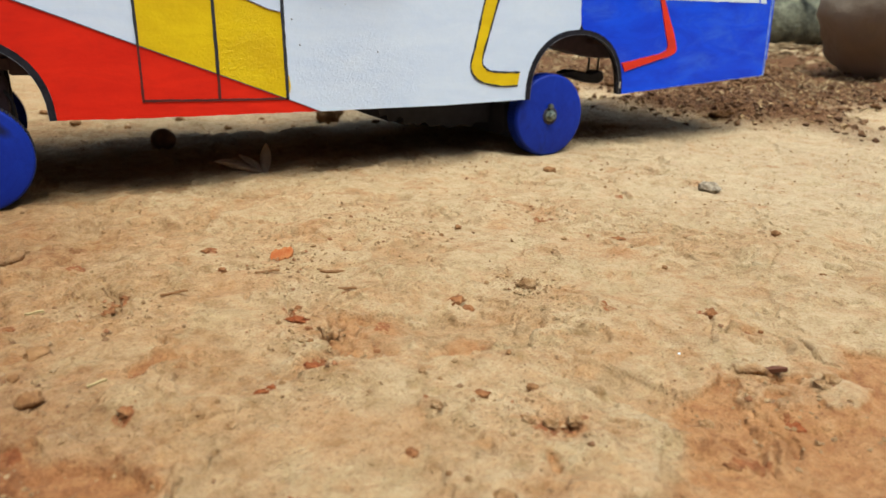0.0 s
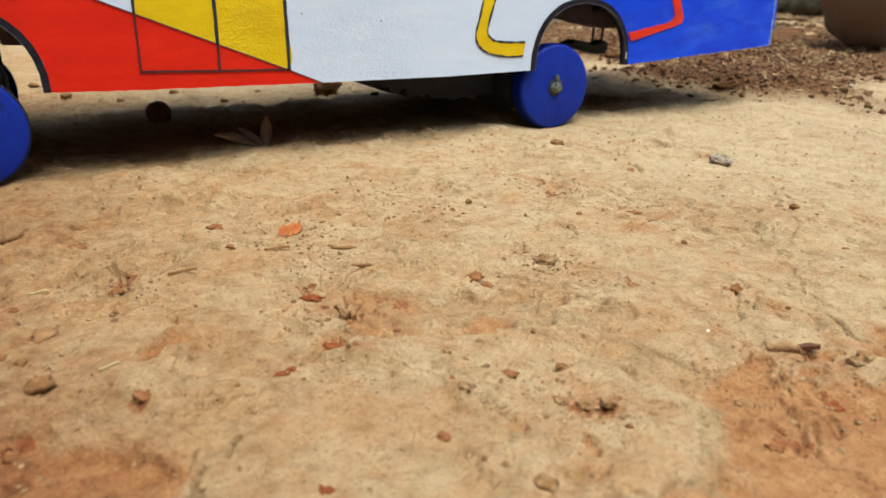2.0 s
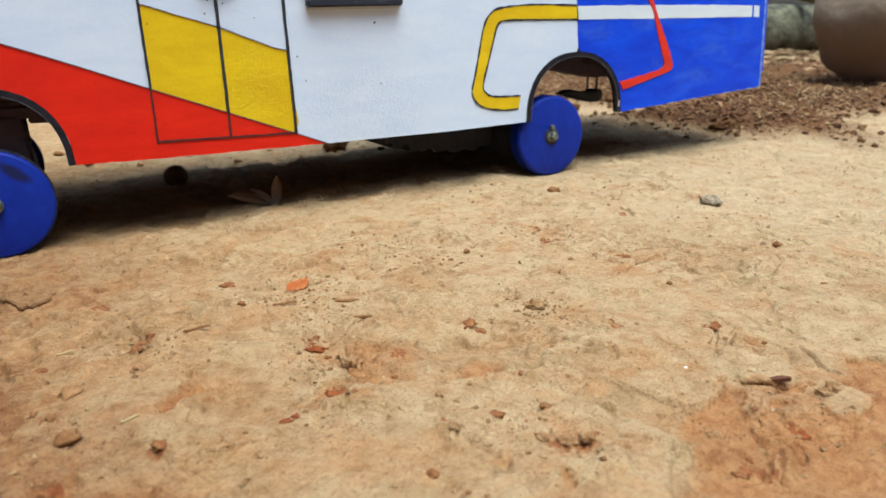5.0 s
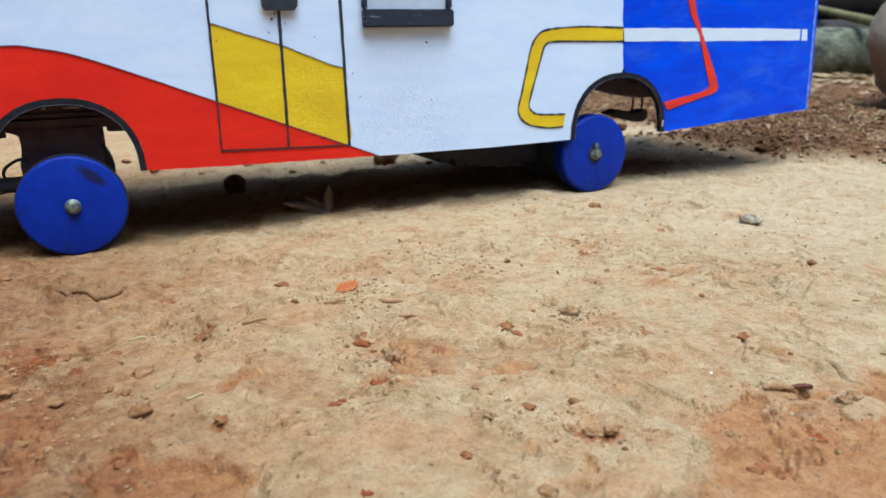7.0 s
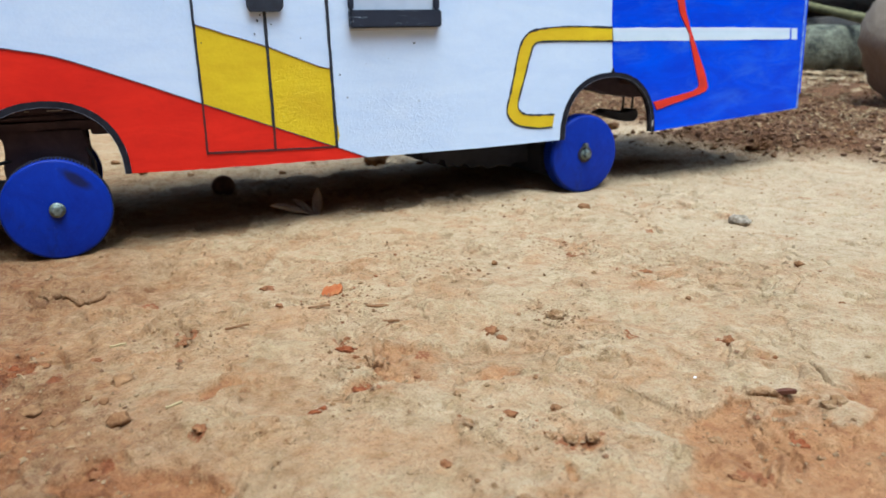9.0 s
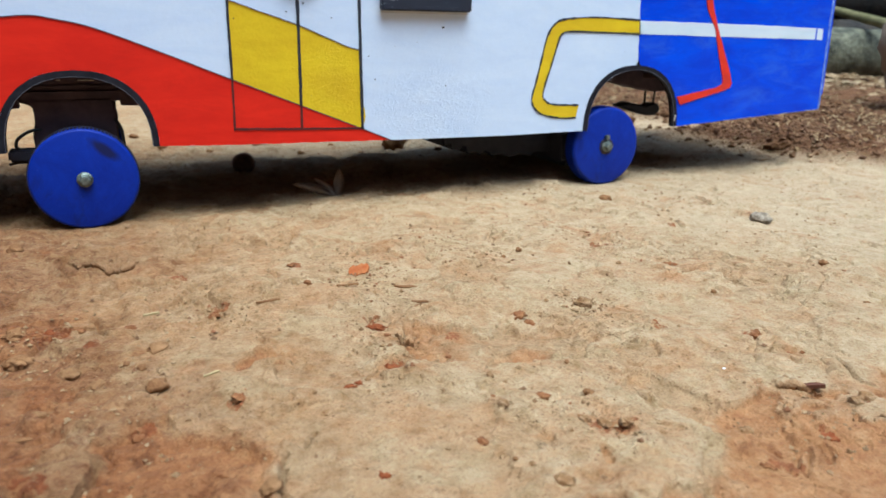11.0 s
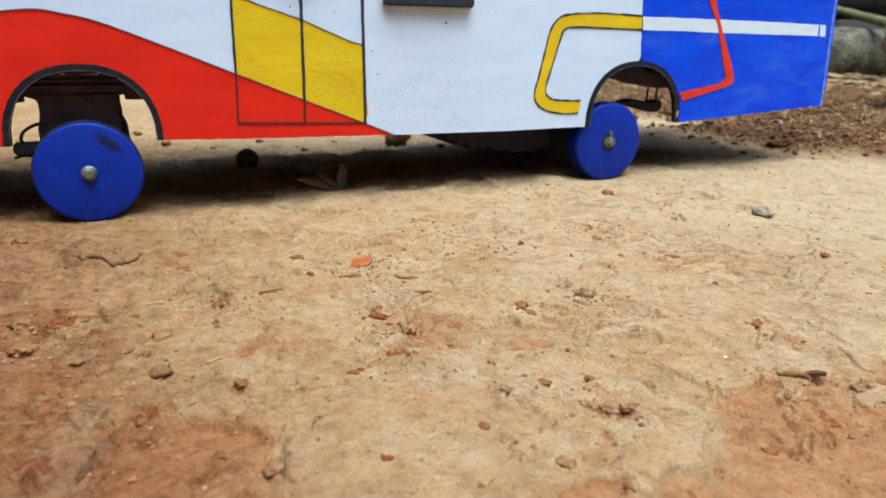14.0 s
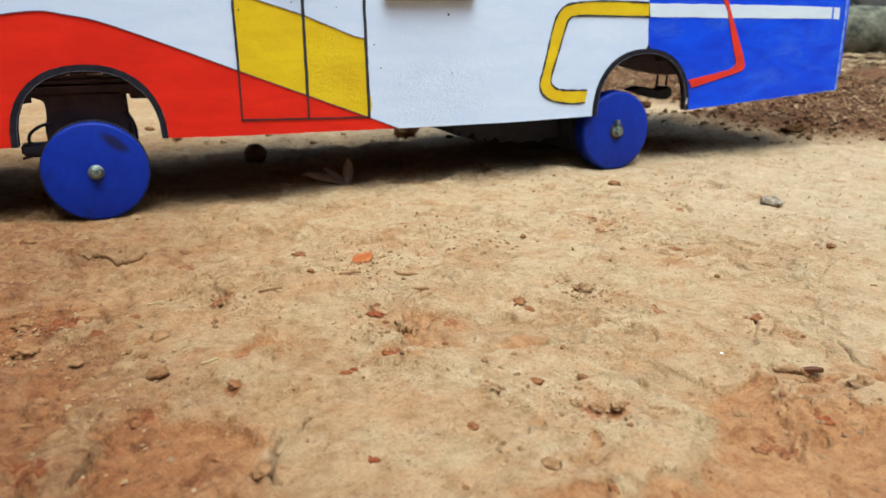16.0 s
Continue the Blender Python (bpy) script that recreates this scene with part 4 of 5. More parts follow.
# Pale strips painted in for daylight seen through ragged gaps above the axle.
for x, w in ((-0.046, 0.004), (-0.036, 0.003), (-0.022, 0.011), (-0.005, 0.004)):
    scrap = box(x, x + w, NEAR + 0.020, NEAR + 0.026, 0.1070, 0.1078, 0.0003)
    for v in scrap.verts:
        v.co.z += 0.0010 * noise.noise(v.co * 420)
    part("light_gap", scrap, PALE_BITS, bus, "pale strip standing in for light through a ragged gap")
# Dark sheet added where the inside of the far side only lies in shade.
part("shade_sheet", box(FRONT + 0.006, REAR - 0.010, FAR - 0.0062, FAR - 0.0044, 0.106, 0.150, 0.0004), WELL, bus, "dark sheet added for the shade inside the far side")
part("steering_tab", box(-0.073, -0.050, 0.598, 0.612, 0.050, 0.0585, 0.0015), CHASSIS, bus, "small dark steering tab")
part("wire", tube(smooth_line([(-0.050, 0.606, 0.072), (-0.058, 0.603, 0.071), (-0.0655, 0.601, 0.066), (-0.067, 0.602, 0.060), (-0.063, 0.604, 0.057)]), 0.0012), WIRE, bus, "black wire loop")
part("wire", tube(smooth_line([(-0.0735, 0.604, 0.0475), (-0.066, 0.603, 0.0490), (-0.055, 0.604, 0.0475)]), 0.0010), WIRE, bus)
part("wire", tube(smooth_line([(0.000, 0.606, 0.078), (0.0035, 0.602, 0.071), (0.0045, 0.601, 0.060), (0.006, 0.602, 0.050), (0.010, 0.606, 0.036)]), 0.0013), WIRE, bus, "black wire beside the block")
for hub in (HUB_F, HUB_R):
    part("axle_rod", tube([(hub[0], NEAR + 0.01, hub[1]), (hub[0], FAR - 0.01, hub[1])], 0.003, 10), STEEL, bus)
casing = [(0.272, 0.066), (0.273, 0.0545), (0.279, 0.053), (0.281, 0.047), (0.286, 0.0465), (0.2875, 0.0395), (0.294, 0.041), (0.297, 0.0345), (0.304, 0.035), (0.3065, 0.0385), (0.311, 0.037), (0.313, 0.030), (0.322, 0.0315),
          (0.326, 0.0285), (0.333, 0.0320), (0.340, 0.0265), (0.352, 0.028), (0.360, 0.024), (0.372, 0.027), (0.384, 0.024), (0.39, 0.028), (0.43, 0.026), (0.46, 0.030), (0.468, 0.050), (0.466, 0.066)]
part("gearbox", slab(hand_line(casing, 0.003, 0.0007), 0.632, 0.735), CHASSIS, bus, "dusty black gearbox and motor with a ragged lower edge")
# Beam made large and low, which deepens the shade by the rear wheel.
part("rear_axle_beam", box(0.405, 0.462, NEAR + 0.024, FAR - 0.022, 0.016, 0.054, 0.006), CHASSIS, bus, "dark rear axle beam")
part("chassis_rail", box(0.30, 0.42, NEAR + 0.045, NEAR + 0.058, 0.052, 0.064, 0.002), CHASSIS, bus)
part("chassis_rail", box(0.28, 0.465, FAR - 0.060, FAR - 0.045, 0.054, 0.066, 0.002), CHASSIS, bus)
part("tail_beam", slab(hand_line([(0.440, 0.113), (0.448, 0.1035), (0.468, 0.0990), (0.500, 0.0935), (0.525, 0.0880), (0.540, 0.0850), (0.566, 0.0835), (0.600, 0.0850), (0.600, 0.113)], 0.006, 0.0008), 0.640, 0.664, 0.001), WELL, bus, "dark board brace above the tail")
part("tail_bracket", slab([(0.506, 0.0690), (0.525, 0.0630), (0.548, 0.0570), (0.560, 0.0570), (0.565, 0.0620), (0.563, 0.0700), (0.555, 0.0715), (0.545, 0.0680), (0.520, 0.0730)], 0.652, 0.668, 0.002), CHASSIS, bus, "dark bracket under the tail")
for x in (0.545, 0.558):
    part("wire", tube(smooth_line([(x, 0.66, 0.106), (x + 0.002, 0.659, 0.085), (x + 0.001, 0.66, 0.060)]), 0.0013), WIRE, bus)
part("tail_weight", box(0.600, 0.640, 0.600, 0.66, 0.060, 0.073, 0.002), CHASSIS, bus)

# ---------------------------------------------------------------- things behind the bus
BARK = plain("weathered_bark", earth(70, 72, 62, 0.34), earth(150, 150, 130, 0.60), 22, 0.9, 0, 0.8, 0.01)
# Near-black wood for the logs behind, which also fill the dark gaps.
DARKBARK = plain("dark_wood", earth(40, 36, 34), earth(70, 60, 52), 14, 0.9, 0, 0.8, 0.01)
POLE = plain("greenish_pole", earth(112, 108, 66), earth(150, 142, 98), 20, 0.8, 0, 0.5, 0.004)
BOULDER = plain("tan_boulder", earth(152, 136, 122, 0.6), earth(178, 162, 146, 0.6), 7, 0.85, 0, 0.5, 0.01)


def build_log(p0, p1, radius, material, label, seed, name="log"):
    """A lying trunk: uneven thickness, a slight bow and sawn ends."""
    rnd = random.Random(seed)
    a, b = Vector(p0), Vector(p1)
    n = 22
    pts, radii = [], []
    for k in range(n + 1):
        t = k / n
        p = a.lerp(b, t) + Vector((0, 0, 0.02 * math.sin(3 * t + seed))) * radius * 4
        pts.append(p)
        radii.append(radius * (1 + 0.10 * math.sin(5.1 * t + seed) + rnd.uniform(-0.05, 0.05)))
    return tagged(part(name, tube(pts, radii, 20), material, None, "", True), label, "log")


build_log((1.25, 2.12, 0.085), (3.3, 1.20, 0.085), 0.086, BARK, "grey-green weathered log lying on the ground", 1)
build_log((1.15, 2.40, 0.10), (3.5, 1.45, 0.10), 0.11, DARKBARK, "dark log lying behind a paler one", 4)
build_log((1.3, 2.48, 0.285), (3.5, 1.52, 0.285), 0.10, DARKBARK, "dark log stacked on another", 7)
build_log((1.15, 2.68, 0.13), (3.5, 1.70, 0.13), 0.14, DARKBARK, "thick dark log at the back of the stack", 9)
build_log((1.3, 2.60, 0.46), (3.5, 1.66, 0.46), 0.11, DARKBARK, "dark log on top of the stack", 12)
build_log((2.453, 2.076, 0.271), (1.999, 1.140, 0.121), 0.016, POLE, "thin greenish pole leaning on the logs", 3, "pole")


def build_lump(name, x, y, size, material, label, category, group="", flat=0.6, seed=0, rough=0.45, fine=3, sink=0.32, turn=0.0, stretch=1.0):
    """A stone, clod or crumb: an uneven lump pressed a little into the ground."""
    bm = bmesh.new()
    bmesh.ops.create_icosphere(bm, subdivisions=fine, radius=0.5)
    off = Vector((seed * 3.1, seed * 1.7, seed * 0.9))
    for v in bm.verts:
        d = v.co.normalized()
        k = 1 + rough * noise.noise(d * 1.6 + off) + 0.5 * rough * noise.noise(d * 4.1 + off) + (0.45 * rough * noise.noise(d * 9 + off) if fine > 2 else 0)
        v.co = d * 0.5 * k
    for v in bm.verts:
        v.co = Vector((v.co.x * size * stretch, v.co.y * size, v.co.z * size * flat))
    ob = part(name, bm, material, None, "", True)
    ob.location = (x, y, lie(x, y) + size * flat * (0.5 - sink))
    ob.rotation_euler = (0.15 * math.sin(seed), 0.15 * math.cos(seed), turn)
    return tagged(ob, label, category, group)


boulder = build_lump("boulder", 1.37, 0.80, 0.29, BOULDER, "large smooth tan boulder on the litter", "boulder", flat=0.97, seed=5, rough=0.10, fine=4, sink=0.06)

PALE_STONE = plain("pale_grey_stone", lin(112, 98, 82), lin(178, 162, 140), 240, 0.9, 0, 0.6, 0.002, 0.08)
CLOD = plain("sandy_clod", earth(150, 110, 76), earth(194, 152, 112), 120, 0.95, 0, 0.8, 0.002, 0.08)
RED_CLAY = plain("red_clay", earth(150, 78, 46, 0.52), earth(188, 118, 78, 0.54), 160, 0.95, 0, 0.7, 0.002, 0.08)
CLAY_BIT = plain("orange_brown_clay", earth(156, 100, 66, 0.52), earth(196, 144, 102, 0.54), 160, 0.95, 0, 0.7, 0.002, 0.08)
DARK_CRUMB = plain("dark_brown_crumb", earth(132, 94, 64, 0.72), earth(168, 128, 92, 0.72), 160, 0.95, 0, 0.7, 0.002, 0.08)
BRICK_CHIP = plain("orange_brick", earth(196, 104, 58, 0.50), earth(212, 142, 92, 0.52), 160, 0.9, 0, 0.6, 0.002, 0.08)
STRAW = plain("dry_straw", earth(196, 172, 124), earth(220, 200, 156), 90, 0.8)
TWIG = plain("brown_twig", earth(96, 54, 34), earth(128, 78, 50), 120, 0.85)
DRY_LEAF = plain("dry_leaf", lin(172, 150, 128), lin(206, 184, 160), 60, 0.8)
DARK_SEED = plain("dark_seed_husk", lin(112, 88, 78), lin(138, 110, 96), 80, 0.9)
MICA = plain("white_flake", lin(236, 236, 240), lin(246, 246, 248), 60, 0.3)

# pebbles: x, y, width
PEBBLES = [(-0.0670, 0.5141, 0.0090), (0.0038, 0.2888, 0.0086), (0.3825, 0.5016, 0.0090), (0.3957, 0.2943, 0.0056), (0.2418, 0.4080, 0.0042), (0.2251, 0.3997, 0.0030), (0.1649, 0.2185, 0.0041), (0.2048, 0.3145, 0.0028),
           (-0.0009, 0.3055, 0.0040), (-0.0067, 0.3131, 0.0031), (0.0601, 0.2561, 0.0020), (0.0870, 0.2509, 0.0016), (0.1123, 0.1869, 0.0021), (0.1158, 0.1814, 0.0025), (0.0848, 0.2625, 0.0024), (0.1048, 0.2903, 0.0023),
           (0.2035, 0.1986, 0.0023), (0.2074, 0.1949, 0.0027), (0.1720, 0.2450, 0.0023), (0.1348, 0.2481, 0.0034), (0.1390, 0.2418, 0.0021), (0.3710, 0.2456, 0.0031), (0.0440, 0.5042, 0.0035), (0.2820, 0.3517, 0.0029),
           (0.3034, 0.2916, 0.0032), (0.3073, 0.3025, 0.0026), (-0.0188, 0.2763, 0.0030), (0.0912, 0.1724, 0.0023)]
for k, (x, y, w) in enumerate(PEBBLES):
    build_lump("pebble", x, y, w, DARK_CRUMB if k in (0, 1, 2, 3, 4, 5, 6, 8, 9) or k % 3 == 0 else SOIL, "small brown pebble half sunk in dry soil", "pebble", "pebbles on the yard", 0.75, k + 1, sink=0.40, turn=k)
build_lump("stone", 0.4642, 0.4065, 0.0165, PALE_STONE, "pale grey pitted stone lying on dry soil", "stone", flat=0.60, seed=38, fine=4, rough=0.30, sink=0.25)
build_lump("stone", 0.2199, 0.3006, 0.0095, SOIL, "crumbling pale stone among grit", "stone", flat=0.6, seed=33, fine=3, rough=0.5)
build_lump("stone", -0.0502, 0.3416, 0.0115, DARK_CRUMB, "rounded sandy stone set in reddish soil", "stone", flat=0.55, seed=36, fine=4, rough=0.4, sink=0.46)
build_lump("stone", -0.0538, 0.3709, 0.0105, DARK_CRUMB, "lumpy sandy stone set in reddish soil", "stone", flat=0.55, seed=41, fine=4, rough=0.4, sink=0.46)
# red clay crumbs: x, y, width
CRUMBS = [(0.0916, 0.3931, 0.0056), (0.0912, 0.4310, 0.0053), (0.1068, 0.3131, 0.0064), (0.1084, 0.3042, 0.0034), (0.1001, 0.2751, 0.0060), (0.0754, 0.2581, 0.0034), (0.0798, 0.2599, 0.0036), (0.1125, 0.3330, 0.0044),
          (0.1381, 0.3341, 0.0066), (0.2912, 0.3854, 0.0069), (0.2942, 0.3974, 0.0039), (0.3117, 0.3365, 0.0053), (0.2772, 0.2362, 0.0061), (0.1280, 0.2321, 0.0030), (0.1467, 0.2249, 0.0037), (0.1087, 0.2039, 0.0048),
          (0.0689, 0.1978, 0.0036), (0.2385, 0.1631, 0.0056), (-0.0042, 0.3552, 0.0043), (-0.0264, 0.3634, 0.0043), (-0.0400, 0.3707, 0.0048), (-0.0439, 0.3652, 0.0042), (-0.0359, 0.3617, 0.0036), (-0.0342, 0.3741, 0.0030),
          (0.0384, 0.3601, 0.0040), (0.0334, 0.3526, 0.0045), (0.0430, 0.3734, 0.0032), (0.0358, 0.3507, 0.0034), (0.0324, 0.2647, 0.0048), (0.0390, 0.2927, 0.0040), (0.0194, 0.2208, 0.0040)]
CRUMBS += [(-0.0046, 0.2555, 0.0046), (-0.0227, 0.2274, 0.0036), (-0.0036, 0.2584, 0.0028), (0.1813, 0.3041, 0.0065), (0.1859, 0.3005, 0.0047), (0.2100, 0.1625, 0.0041), (0.2047, 0.1506, 0.0035), (0.1974, 0.1560, 0.0032),
           (0.1340, 0.1524, 0.0046), (0.1517, 0.1459, 0.0053), (0.1287, 0.2767, 0.0026), (0.1511, 0.2035, 0.0030), (0.3083, 0.3404, 0.0029), (0.2793, 0.2181, 0.0026), (0.2864, 0.2163, 0.0027)]
for k, (x, y, w) in enumerate(CRUMBS):
    build_lump("clay_crumb", x, y, w * 0.9, RED_CLAY if k in (2, 4, 5, 6, 16, 17, 20) else CLAY_BIT, "crumb of red clay on pale soil" if k in (2, 4, 5, 6, 16, 17, 20) else "soft crumb of orange-brown clay", "crumb", "clay crumbs", 0.60, k + 50, 0.75, 3, 0.57, turn=k * 1.3, stretch=1.0 + 0.35 * (k % 3))
# brown clods: x, y, width
for k, (x, y, w) in enumerate([(0.0062, 0.3266, 0.0098), (0.0332, 0.2060, 0.0065), (0.1568, 0.1970, 0.0072), (0.1211, 0.1708, 0.0062), (-0.0380, 0.2829, 0.0080), (0.1651, 0.1942, 0.0064), (0.1504, 0.2006, 0.0055),
                               (0.1266, 0.2213, 0.0040), (0.2671, 0.1740, 0.0060), (0.2745, 0.1745, 0.0061), (0.0618, 0.2439, 0.0039), (0.2102, 0.1773, 0.0047), (-0.0180, 0.3010, 0.0060), (-0.0300, 0.3180, 0.0070)]):
    build_lump("clod", x, y, w * (0.8 if 0.14 < x < 0.17 else 1.0), CLOD if x < 0.05 else SOIL, "rounded clod of dry brown earth", "clod", "earth clods", 0.6, k + 80, 0.5, 3, 0.44, turn=k * 0.7, stretch=1.0 + 0.3 * (k % 2))


def build_chip(name, x, y, length, width, thick, material, label, category, turn, group="", seed=0):
    """A flat broken splinter or flake with ragged ends."""
    rnd = random.Random(seed)
    n = 7
    top, low = [], []
    for k in range(n + 1):
        t = k / n - 0.5
        w = width * (0.5 if k in (0, n) else 1.0) * rnd.uniform(0.75, 1.1) / 2
        top.append((t * length + rnd.uniform(-0.02, 0.02) * length, w))
        low.append((t * length + rnd.uniform(-0.02, 0.02) * length, -w))
    bm = bmesh.new()
    f = bm.faces.new([bm.verts.new((a, b, thick * (0.5 + 0.4 * math.sin(5 * a / length)))) for a, b in top + low[::-1]])
    r = bmesh.ops.extrude_face_region(bm, geom=[f])
    bmesh.ops.translate(bm, verts=[v for v in r["geom"] if isinstance(v, bmesh.types.BMVert)], vec=(0, 0, thick))
    bmesh.ops.triangulate(bm, faces=[f for f in bm.faces if len(f.verts) > 4])
    ob = part(name, bm, material)
    ob.location = (x, y, lie(x, y) - thick * 0.3)
    ob.rotation_euler = (rnd.uniform(-0.1, 0.1), rnd.uniform(-0.1, 0.1), turn)
    return tagged(ob, label, category, group)


build_chip("brick_chip", 0.128, 0.4085, 0.0125, 0.012, 0.0014, BRICK_CHIP, "flat chip of orange brick on pale soil", "chip", -0.5, seed=3).rotation_euler.x = 0.30
build_chip("twig", 0.2560, 0.1915, 0.0185, 0.0022, 0.0018, TWIG, "short brown twig on orange clay", "twig", -0.56, seed=4)
# Bark flakes, plus dark strips standing in for shaded slits and a flake edge.
for k, (x, y, a, size) in enumerate([(0.1113, 0.3774, -0.40, 0.0125), (0.1431, 0.3678, -0.42, 0.0140), (0.1387, 0.3357, -0.75, 0.0100), (0.0635, 0.3646, 0.15, 0.0130), (-0.0432, 0.2699, -0.3, 0.0080), (-0.0352, 0.2826, -0.3, 0.0095), (0.1030, 0.3960, -0.4, 0.006)]):
    build_chip("dark_chip", x, y, size, 0.0022, 0.0009, DARK_CRUMB, "thin dark flake on the soil", "bark chip", a, "bark flakes", k + 9)
build_chip("straw", 0.0061, 0.3691, 0.0085, 0.0016, 0.0010, STRAW, "short piece of dry straw", "straw", -0.4, "straw bits", 21)
build_chip("straw", 0.0252, 0.2880, 0.0070, 0.0010, 0.0008, STRAW, "short piece of dry straw", "straw", 0.3, "straw bits", 22)
build_lump("white_flake", 0.2361, 0.2159, 0.0011, MICA, "tiny white shiny flake on the soil", "flake", flat=0.5, seed=90, sink=0.1)

# under and behind the bus
build_lump("seed_ball", 0.1185, 0.7700, 0.023, DARK_SEED, "round dark seed husk in the bus's shadow", "seed", flat=1.0, seed=7, rough=0.06, fine=3, sink=0.06)
build_lump("clod", 0.322, 0.865, 0.028, CLOD, "rough brown clod behind the bus", "clod", flat=0.75, seed=8, rough=0.5, fine=3, sink=0.1)
for k, (x, y, w) in enumerate([(0.20, 0.86, 0.008), (0.255, 0.92, 0.007), (0.27, 0.84, 0.006), (0.36, 0.81, 0.009), (0.16, 0.93, 0.010), (0.10, 0.90, 0.008), (0.05, 0.95, 0.012), (0.02, 1.05, 0.012)]):
    build_lump("clod", x, y, w, DARK_CRUMB if k % 2 else CLOD, "small clod on the bright ground behind the bus", "clod", "clods behind the bus", 0.6, k + 100, 0.4, turn=k)


LITTER_CLOD = plain("brown_litter_clod", earth(140, 98, 68, 0.42), earth(184, 138, 98, 0.44), 160, 0.95, 0, 1.0, 0.005, 0.08)
rnd = random.Random(77)
for k in range(26):
    x, y = rnd.uniform(0.74, 1.30), rnd.uniform(0.60, 1.05)
    build_lump("clod", x, y, rnd.uniform(0.007, 0.019), LITTER_CLOD, "rough brown clod lying in leaf litter", "clod", "clods in the litter", rnd.uniform(0.55, 0.8), k + 130, 1.0, 3, 0.34, rnd.uniform(0, 6), rnd.uniform(1.0, 1.5))


def build_leaf(x, y, z, size, lift, turn):
    """A dry leaf blade, curled along its rib."""
    bm = bmesh.new()
    n, rows = 12, []
    for k in range(n + 1):
        t = k / n
        w = size * 0.22 * math.sin(math.pi * min(1, t * 0.96 + 0.03)) ** 0.8
        row = []
        for j in (-1, -0.5, 0, 0.5, 1):
            row.append(bm.verts.new((t * size, j * w, lift * size * t ** 1.6 + abs(j) ** 1.5 * w * 0.75)))
        rows.append(row)
    for a, b in zip(rows, rows[1:]):
        for j in range(4):
            bm.faces.new((a[j], b[j], b[j + 1], a[j + 1]))
    bmesh.ops.solidify(bm, geom=list(bm.faces), thickness=0.0004)
    ob = part("dry_leaf", bm, DRY_LEAF, None, "", True)
    ob.location, ob.rotation_euler = (x, y, z), (0, 0, turn)
    return tagged(ob, "curled pale dry leaf in the bus's shadow", "leaf", "dry leaves")


for lift, turn, size in ((0.30, 2.85, 0.040), (0.55, 2.25, 0.026), (1.00, 1.20, 0.022)):
    build_leaf(0.176, 0.618, lie(0.176, 0.618) + 0.0005, size, lift, turn)


# ---------------------------------------------------------------- loose grit and litter
def scatter(name, spots, material, label, category, rounder=False):
    """Many small uneven lumps in one mesh: spots of (x, y, size, flatness)."""
    base = np.array([(1, 0, 0), (-1, 0, 0), (0, 1, 0), (0, -1, 0), (0, 0, 1), (0, 0, -1)], float)
    faces = np.array([(0, 2, 4), (2, 1, 4), (1, 3, 4), (3, 0, 4), (2, 0, 5), (1, 2, 5), (3, 1, 5), (0, 3, 5)])
    if rounder:
        bm = bmesh.new()
        bmesh.ops.create_icosphere(bm, subdivisions=1, radius=1)
        base, faces = np.array([v.co for v in bm.verts]), np.array([[v.index for v in f.verts] for f in bm.faces])
        bm.free()
    count = len(base)
    spots = np.array(spots)
    rng = np.random.default_rng(5)
    n = len(spots)
    z = ground_height(spots[:, 0], spots[:, 1])
    jit = base[None] * rng.uniform(0.55, 1.35, (n, count, 1)) + rng.uniform(-0.28, 0.28, (n, count, 3))
    jit[:, :, 2] *= spots[:, 3:4]
    a = rng.uniform(0, 6.28, n)
    ca, sa = np.cos(a)[:, None], np.sin(a)[:, None]
    xy = np.stack([jit[:, :, 0] * ca - jit[:, :, 1] * sa, jit[:, :, 0] * sa + jit[:, :, 1] * ca, jit[:, :, 2]], -1)
    v = xy * spots[:, None, 2:3] * 0.5 + np.stack([spots[:, 0], spots[:, 1], z + spots[:, 2] * spots[:, 3] * 0.2], -1)[:, None]
    f = faces[None] + count * np.arange(n)[:, None, None]
    me = bpy.data.meshes.new(name)
    me.from_pydata(v.reshape(-1, 3).tolist(), [], f.reshape(-1, 3).tolist())
    for p in me.polygons:
        p.use_smooth = False
    me.materials.append(material)
    return tagged(new(name, me), label, category, kind="stuff")


def mixed(name, *stops, rough=0.95):
    m = Mat(name, rough, 0, 0.15)
    isle = m.t.nodes.new("ShaderNodeNewGeometry").outputs["Random Per Island"]
    m.color(m.mix(m.math("MULTIPLY", m.noise(300, 3), 0.35), m.ramp(isle, *stops), (0.1, 0.07, 0.05)))
    m.bump(m.noise(500, 3, 0.7), 0.6, 0.001)
    return m.m


GRIT = mixed("soil_grit", (0.0, earth(208, 176, 138)), (0.45, earth(194, 158, 118)), (0.75, earth(176, 138, 102)), (0.90, earth(150, 114, 84)), (0.96, earth(182, 126, 90)))
LITTER = mixed("litter_bits", (0.0, earth(112, 76, 52, 0.42)), (0.3, earth(152, 108, 74, 0.42)), (0.55, earth(178, 134, 96, 0.42)), (0.78, earth(142, 104, 76, 0.42)), (0.94, earth(214, 182, 140, 0.52)))

rng = np.random.default_rng(3)
spots = []
while len(spots) < 6500:
    x, y = rng.uniform(-0.2, 0.85), 0.12 + 0.95 * rng.random() ** 1.1
    if rng.random() < (0.35 if y < 0.32 else 1.0) and rng.random() < 0.25 + 0.75 * max(0.0, noise.noise(Vector((x * 14, y * 14, 0.3)))) * 2:
        spots.append((x, y, 0.0007 + 0.0026 * rng.random() ** 3.2, rng.uniform(0.45, 0.9)))
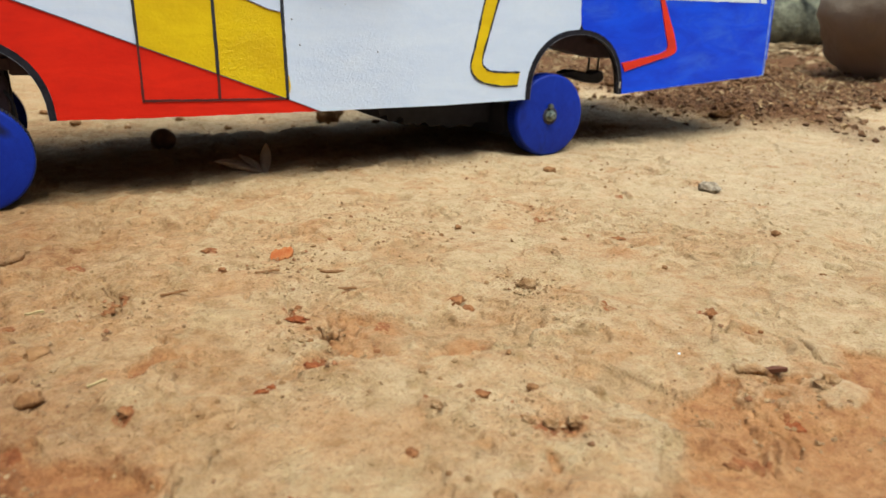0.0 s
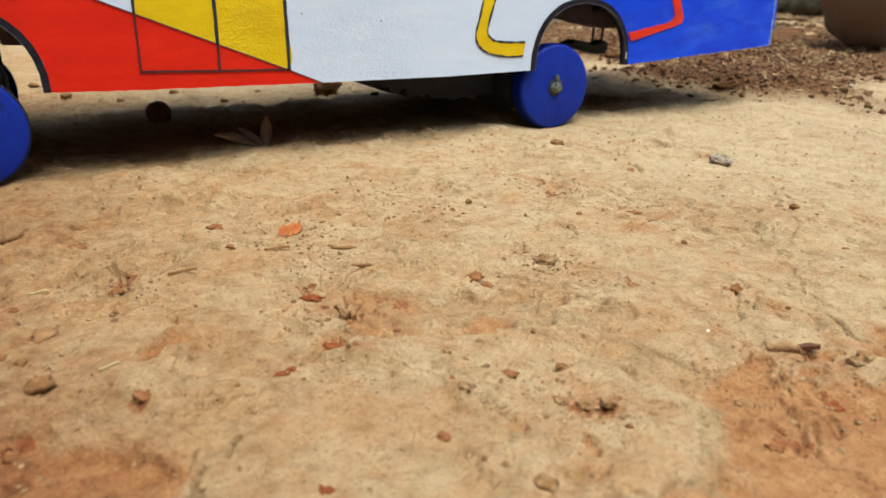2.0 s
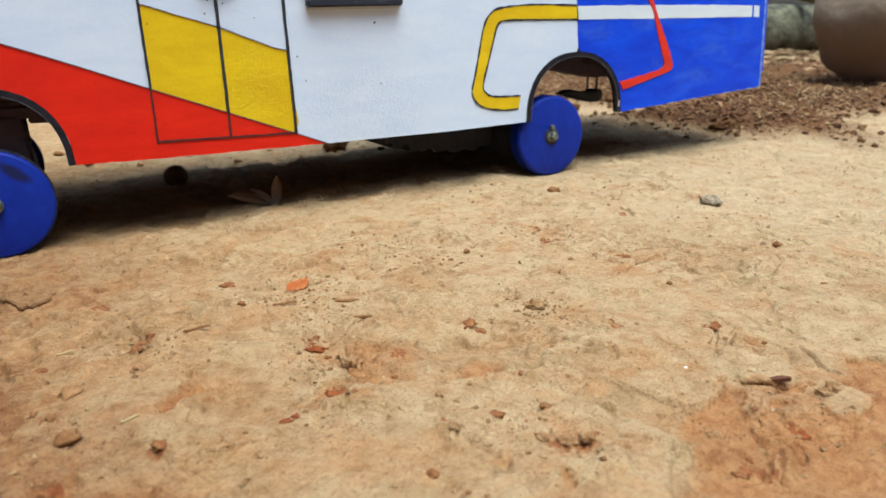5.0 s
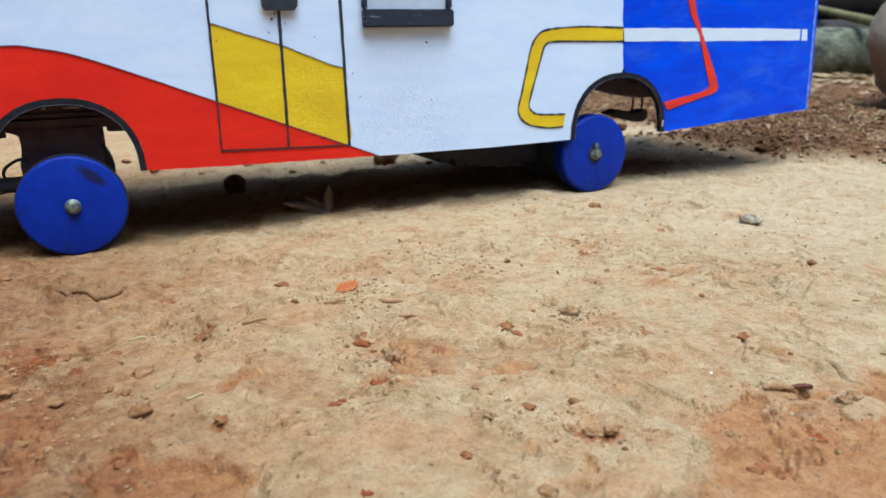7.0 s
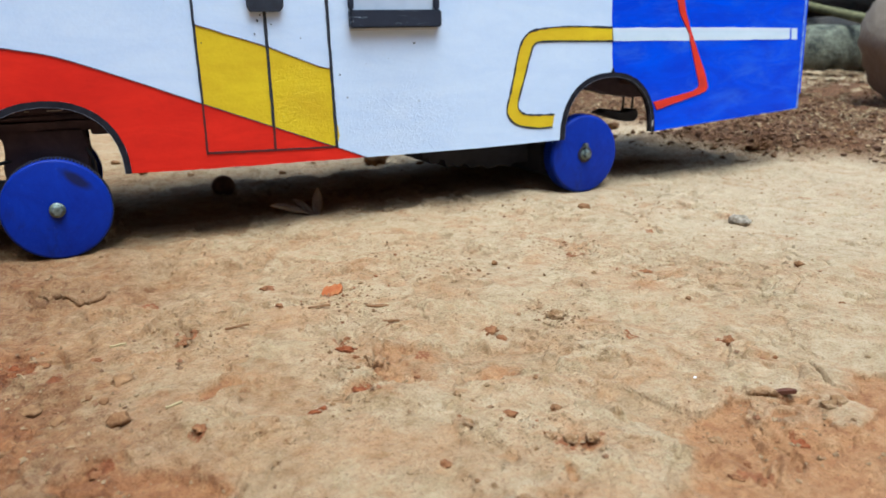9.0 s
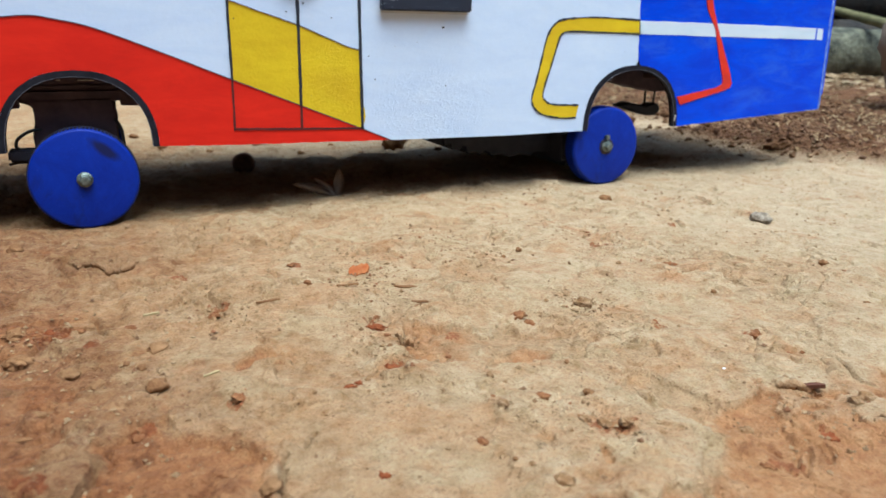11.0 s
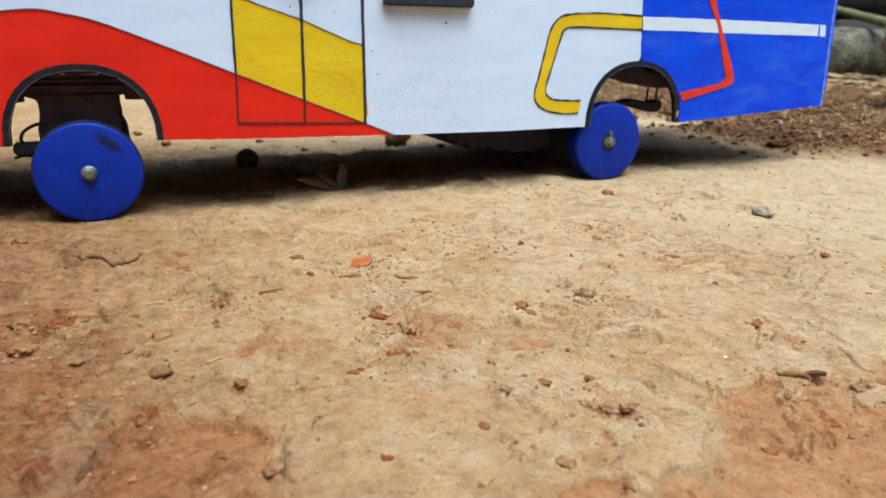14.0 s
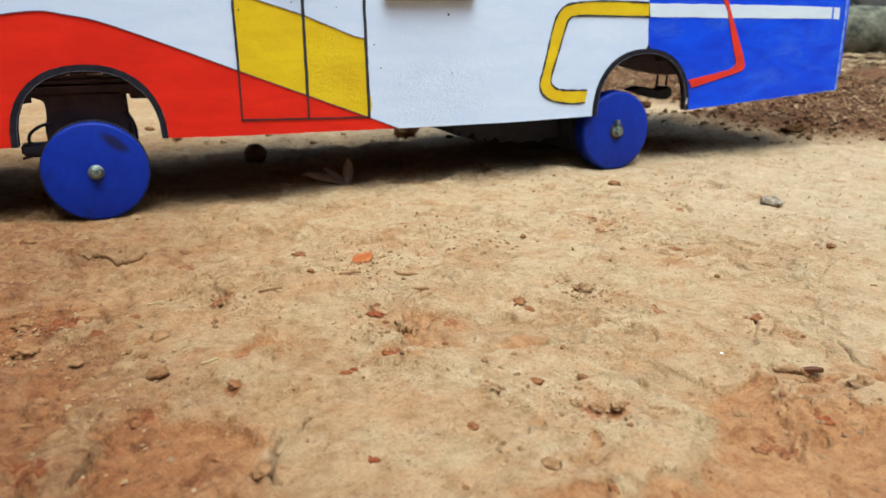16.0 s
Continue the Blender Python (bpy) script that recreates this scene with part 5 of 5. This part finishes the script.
for cx, cy, spread, count in ((0.104, 0.305, 0.02, 120), (0.10, 0.28, 0.02, 100), (0.22, 0.303, 0.014, 140), (0.30, 0.41, 0.02, 150), (0.036, 0.36, 0.02, 150), (0.13, 0.41, 0.03, 260), (0.24, 0.165, 0.03, 150), (-0.045, 0.35, 0.02, 160), (0.16, 0.2, 0.015, 80), (0.2, 0.44, 0.03, 200), (0.0, 0.28, 0.03, 160)):
    for _ in range(count):
        spots.append((rng.normal(cx, spread * 0.6), rng.normal(cy, spread), 0.0008 + 0.0024 * rng.random() ** 2.6, rng.uniform(0.5, 0.95)))
scatter("grit", spots, GRIT, "loose grit and crumbs of sandy soil on the yard", "grit")
n = 160000
x = np.where(np.arange(n) % 5 < 3, rng.uniform(0.58, 1.15, n), rng.uniform(0.58, 2.3, n))
y = np.where(np.arange(n) % 5 < 3, rng.uniform(0.45, 1.25, n), rng.uniform(0.25, 2.0, n))
spots = np.stack([x, y, 0.0013 + 0.0085 * rng.random(n) ** 5.0, rng.uniform(0.4, 1.0, n)], -1)[rng.random(n) < litter_at(x, y) ** 1.5][:46000]
scatter("leaf_litter", spots, LITTER, "loose brown soil, clods and leaf litter by the logs", "litter", True)
STALKS = mixed("dry_stalks", (0.0, earth(150, 116, 84, 0.58)), (0.4, earth(190, 156, 116, 0.58)), (0.8, earth(222, 198, 158, 0.62)))


def strew(name, spots, material, label, category):
    """Many thin dry stalks in one mesh: spots of (x, y, length, thickness)."""
    spots = np.array(spots)
    rng = np.random.default_rng(9)
    n = len(spots)
    a, tilt = rng.uniform(0, 6.28, n), rng.normal(0, 0.22, n)
    d = np.stack([np.cos(a) * np.cos(tilt), np.sin(a) * np.cos(tilt), np.sin(tilt)], -1)
    u = np.stack([-np.sin(a), np.cos(a), 0 * a], -1)
    w = np.cross(d, u)
    mid = np.stack([spots[:, 0], spots[:, 1], ground_height(spots[:, 0], spots[:, 1]) + 0.5 * spots[:, 2] * np.abs(np.sin(tilt)) + 0.001], -1)
    rings = []
    for along, thick in ((-0.5, 0.5), (0.0, 1.0), (0.5, 0.4)):
        bow = w * (0.10 * spots[:, 2:3] * (1 - abs(along) * 2) * rng.uniform(-1, 1, (n, 1)))
        for k in range(3):
            rings.append(mid + bow + d * along * spots[:, 2:3] + 0.5 * thick * spots[:, 3:4] * (math.cos(2.094 * k) * u + math.sin(2.094 * k) * w))
    v = np.stack(rings, 1).reshape(-1, 3)
    one = [(r * 3 + k, r * 3 + (k + 1) % 3, r * 3 + 3 + (k + 1) % 3, r * 3 + 3 + k) for r in (0, 1) for k in range(3)]
    f = (np.array(one)[None] + 9 * np.arange(n)[:, None, None]).reshape(-1, 4)
    me = bpy.data.meshes.new(name)
    me.from_pydata(v.tolist(), [], f.tolist())
    me.materials.append(material)
    return tagged(new(name, me), label, category, kind="stuff")


x, y = rng.uniform(0.62, 2.2, 14000), rng.uniform(0.50, 1.75, 14000)
keep = rng.random(14000) < litter_at(x, y) * (0.25 + 0.75 * step01(fbm(x, y, 0.12, 3, 71), -0.1, 0.3))
spots = np.stack([x, y, rng.uniform(0.006, 0.026, 14000), rng.uniform(0.0008, 0.0022, 14000)], -1)[keep]
strew("dry_stalks", spots, STALKS, "dry straw and stalks lying in the litter", "straw")
PALE_LEAVES = mixed("dry_leaf_bits", (0.0, earth(160, 130, 98, 0.58)), (0.4, earth(198, 170, 134, 0.58)), (0.8, earth(222, 200, 164, 0.58)))
spots = []
while len(spots) < 1300:
    x, y = rng.normal(1.9, 0.35), rng.normal(1.45, 0.16)
    if rng.random() < 0.8 and y < 1.62 + 0.45 * (2.2 - x) and x > 1.2:
        spots.append((x, y, 0.012 + 0.03 * rng.random() ** 2, rng.uniform(0.1, 0.25)))
scatter("dry_leaves", spots, PALE_LEAVES, "pale dry leaves strewn in front of the logs", "leaves", True)
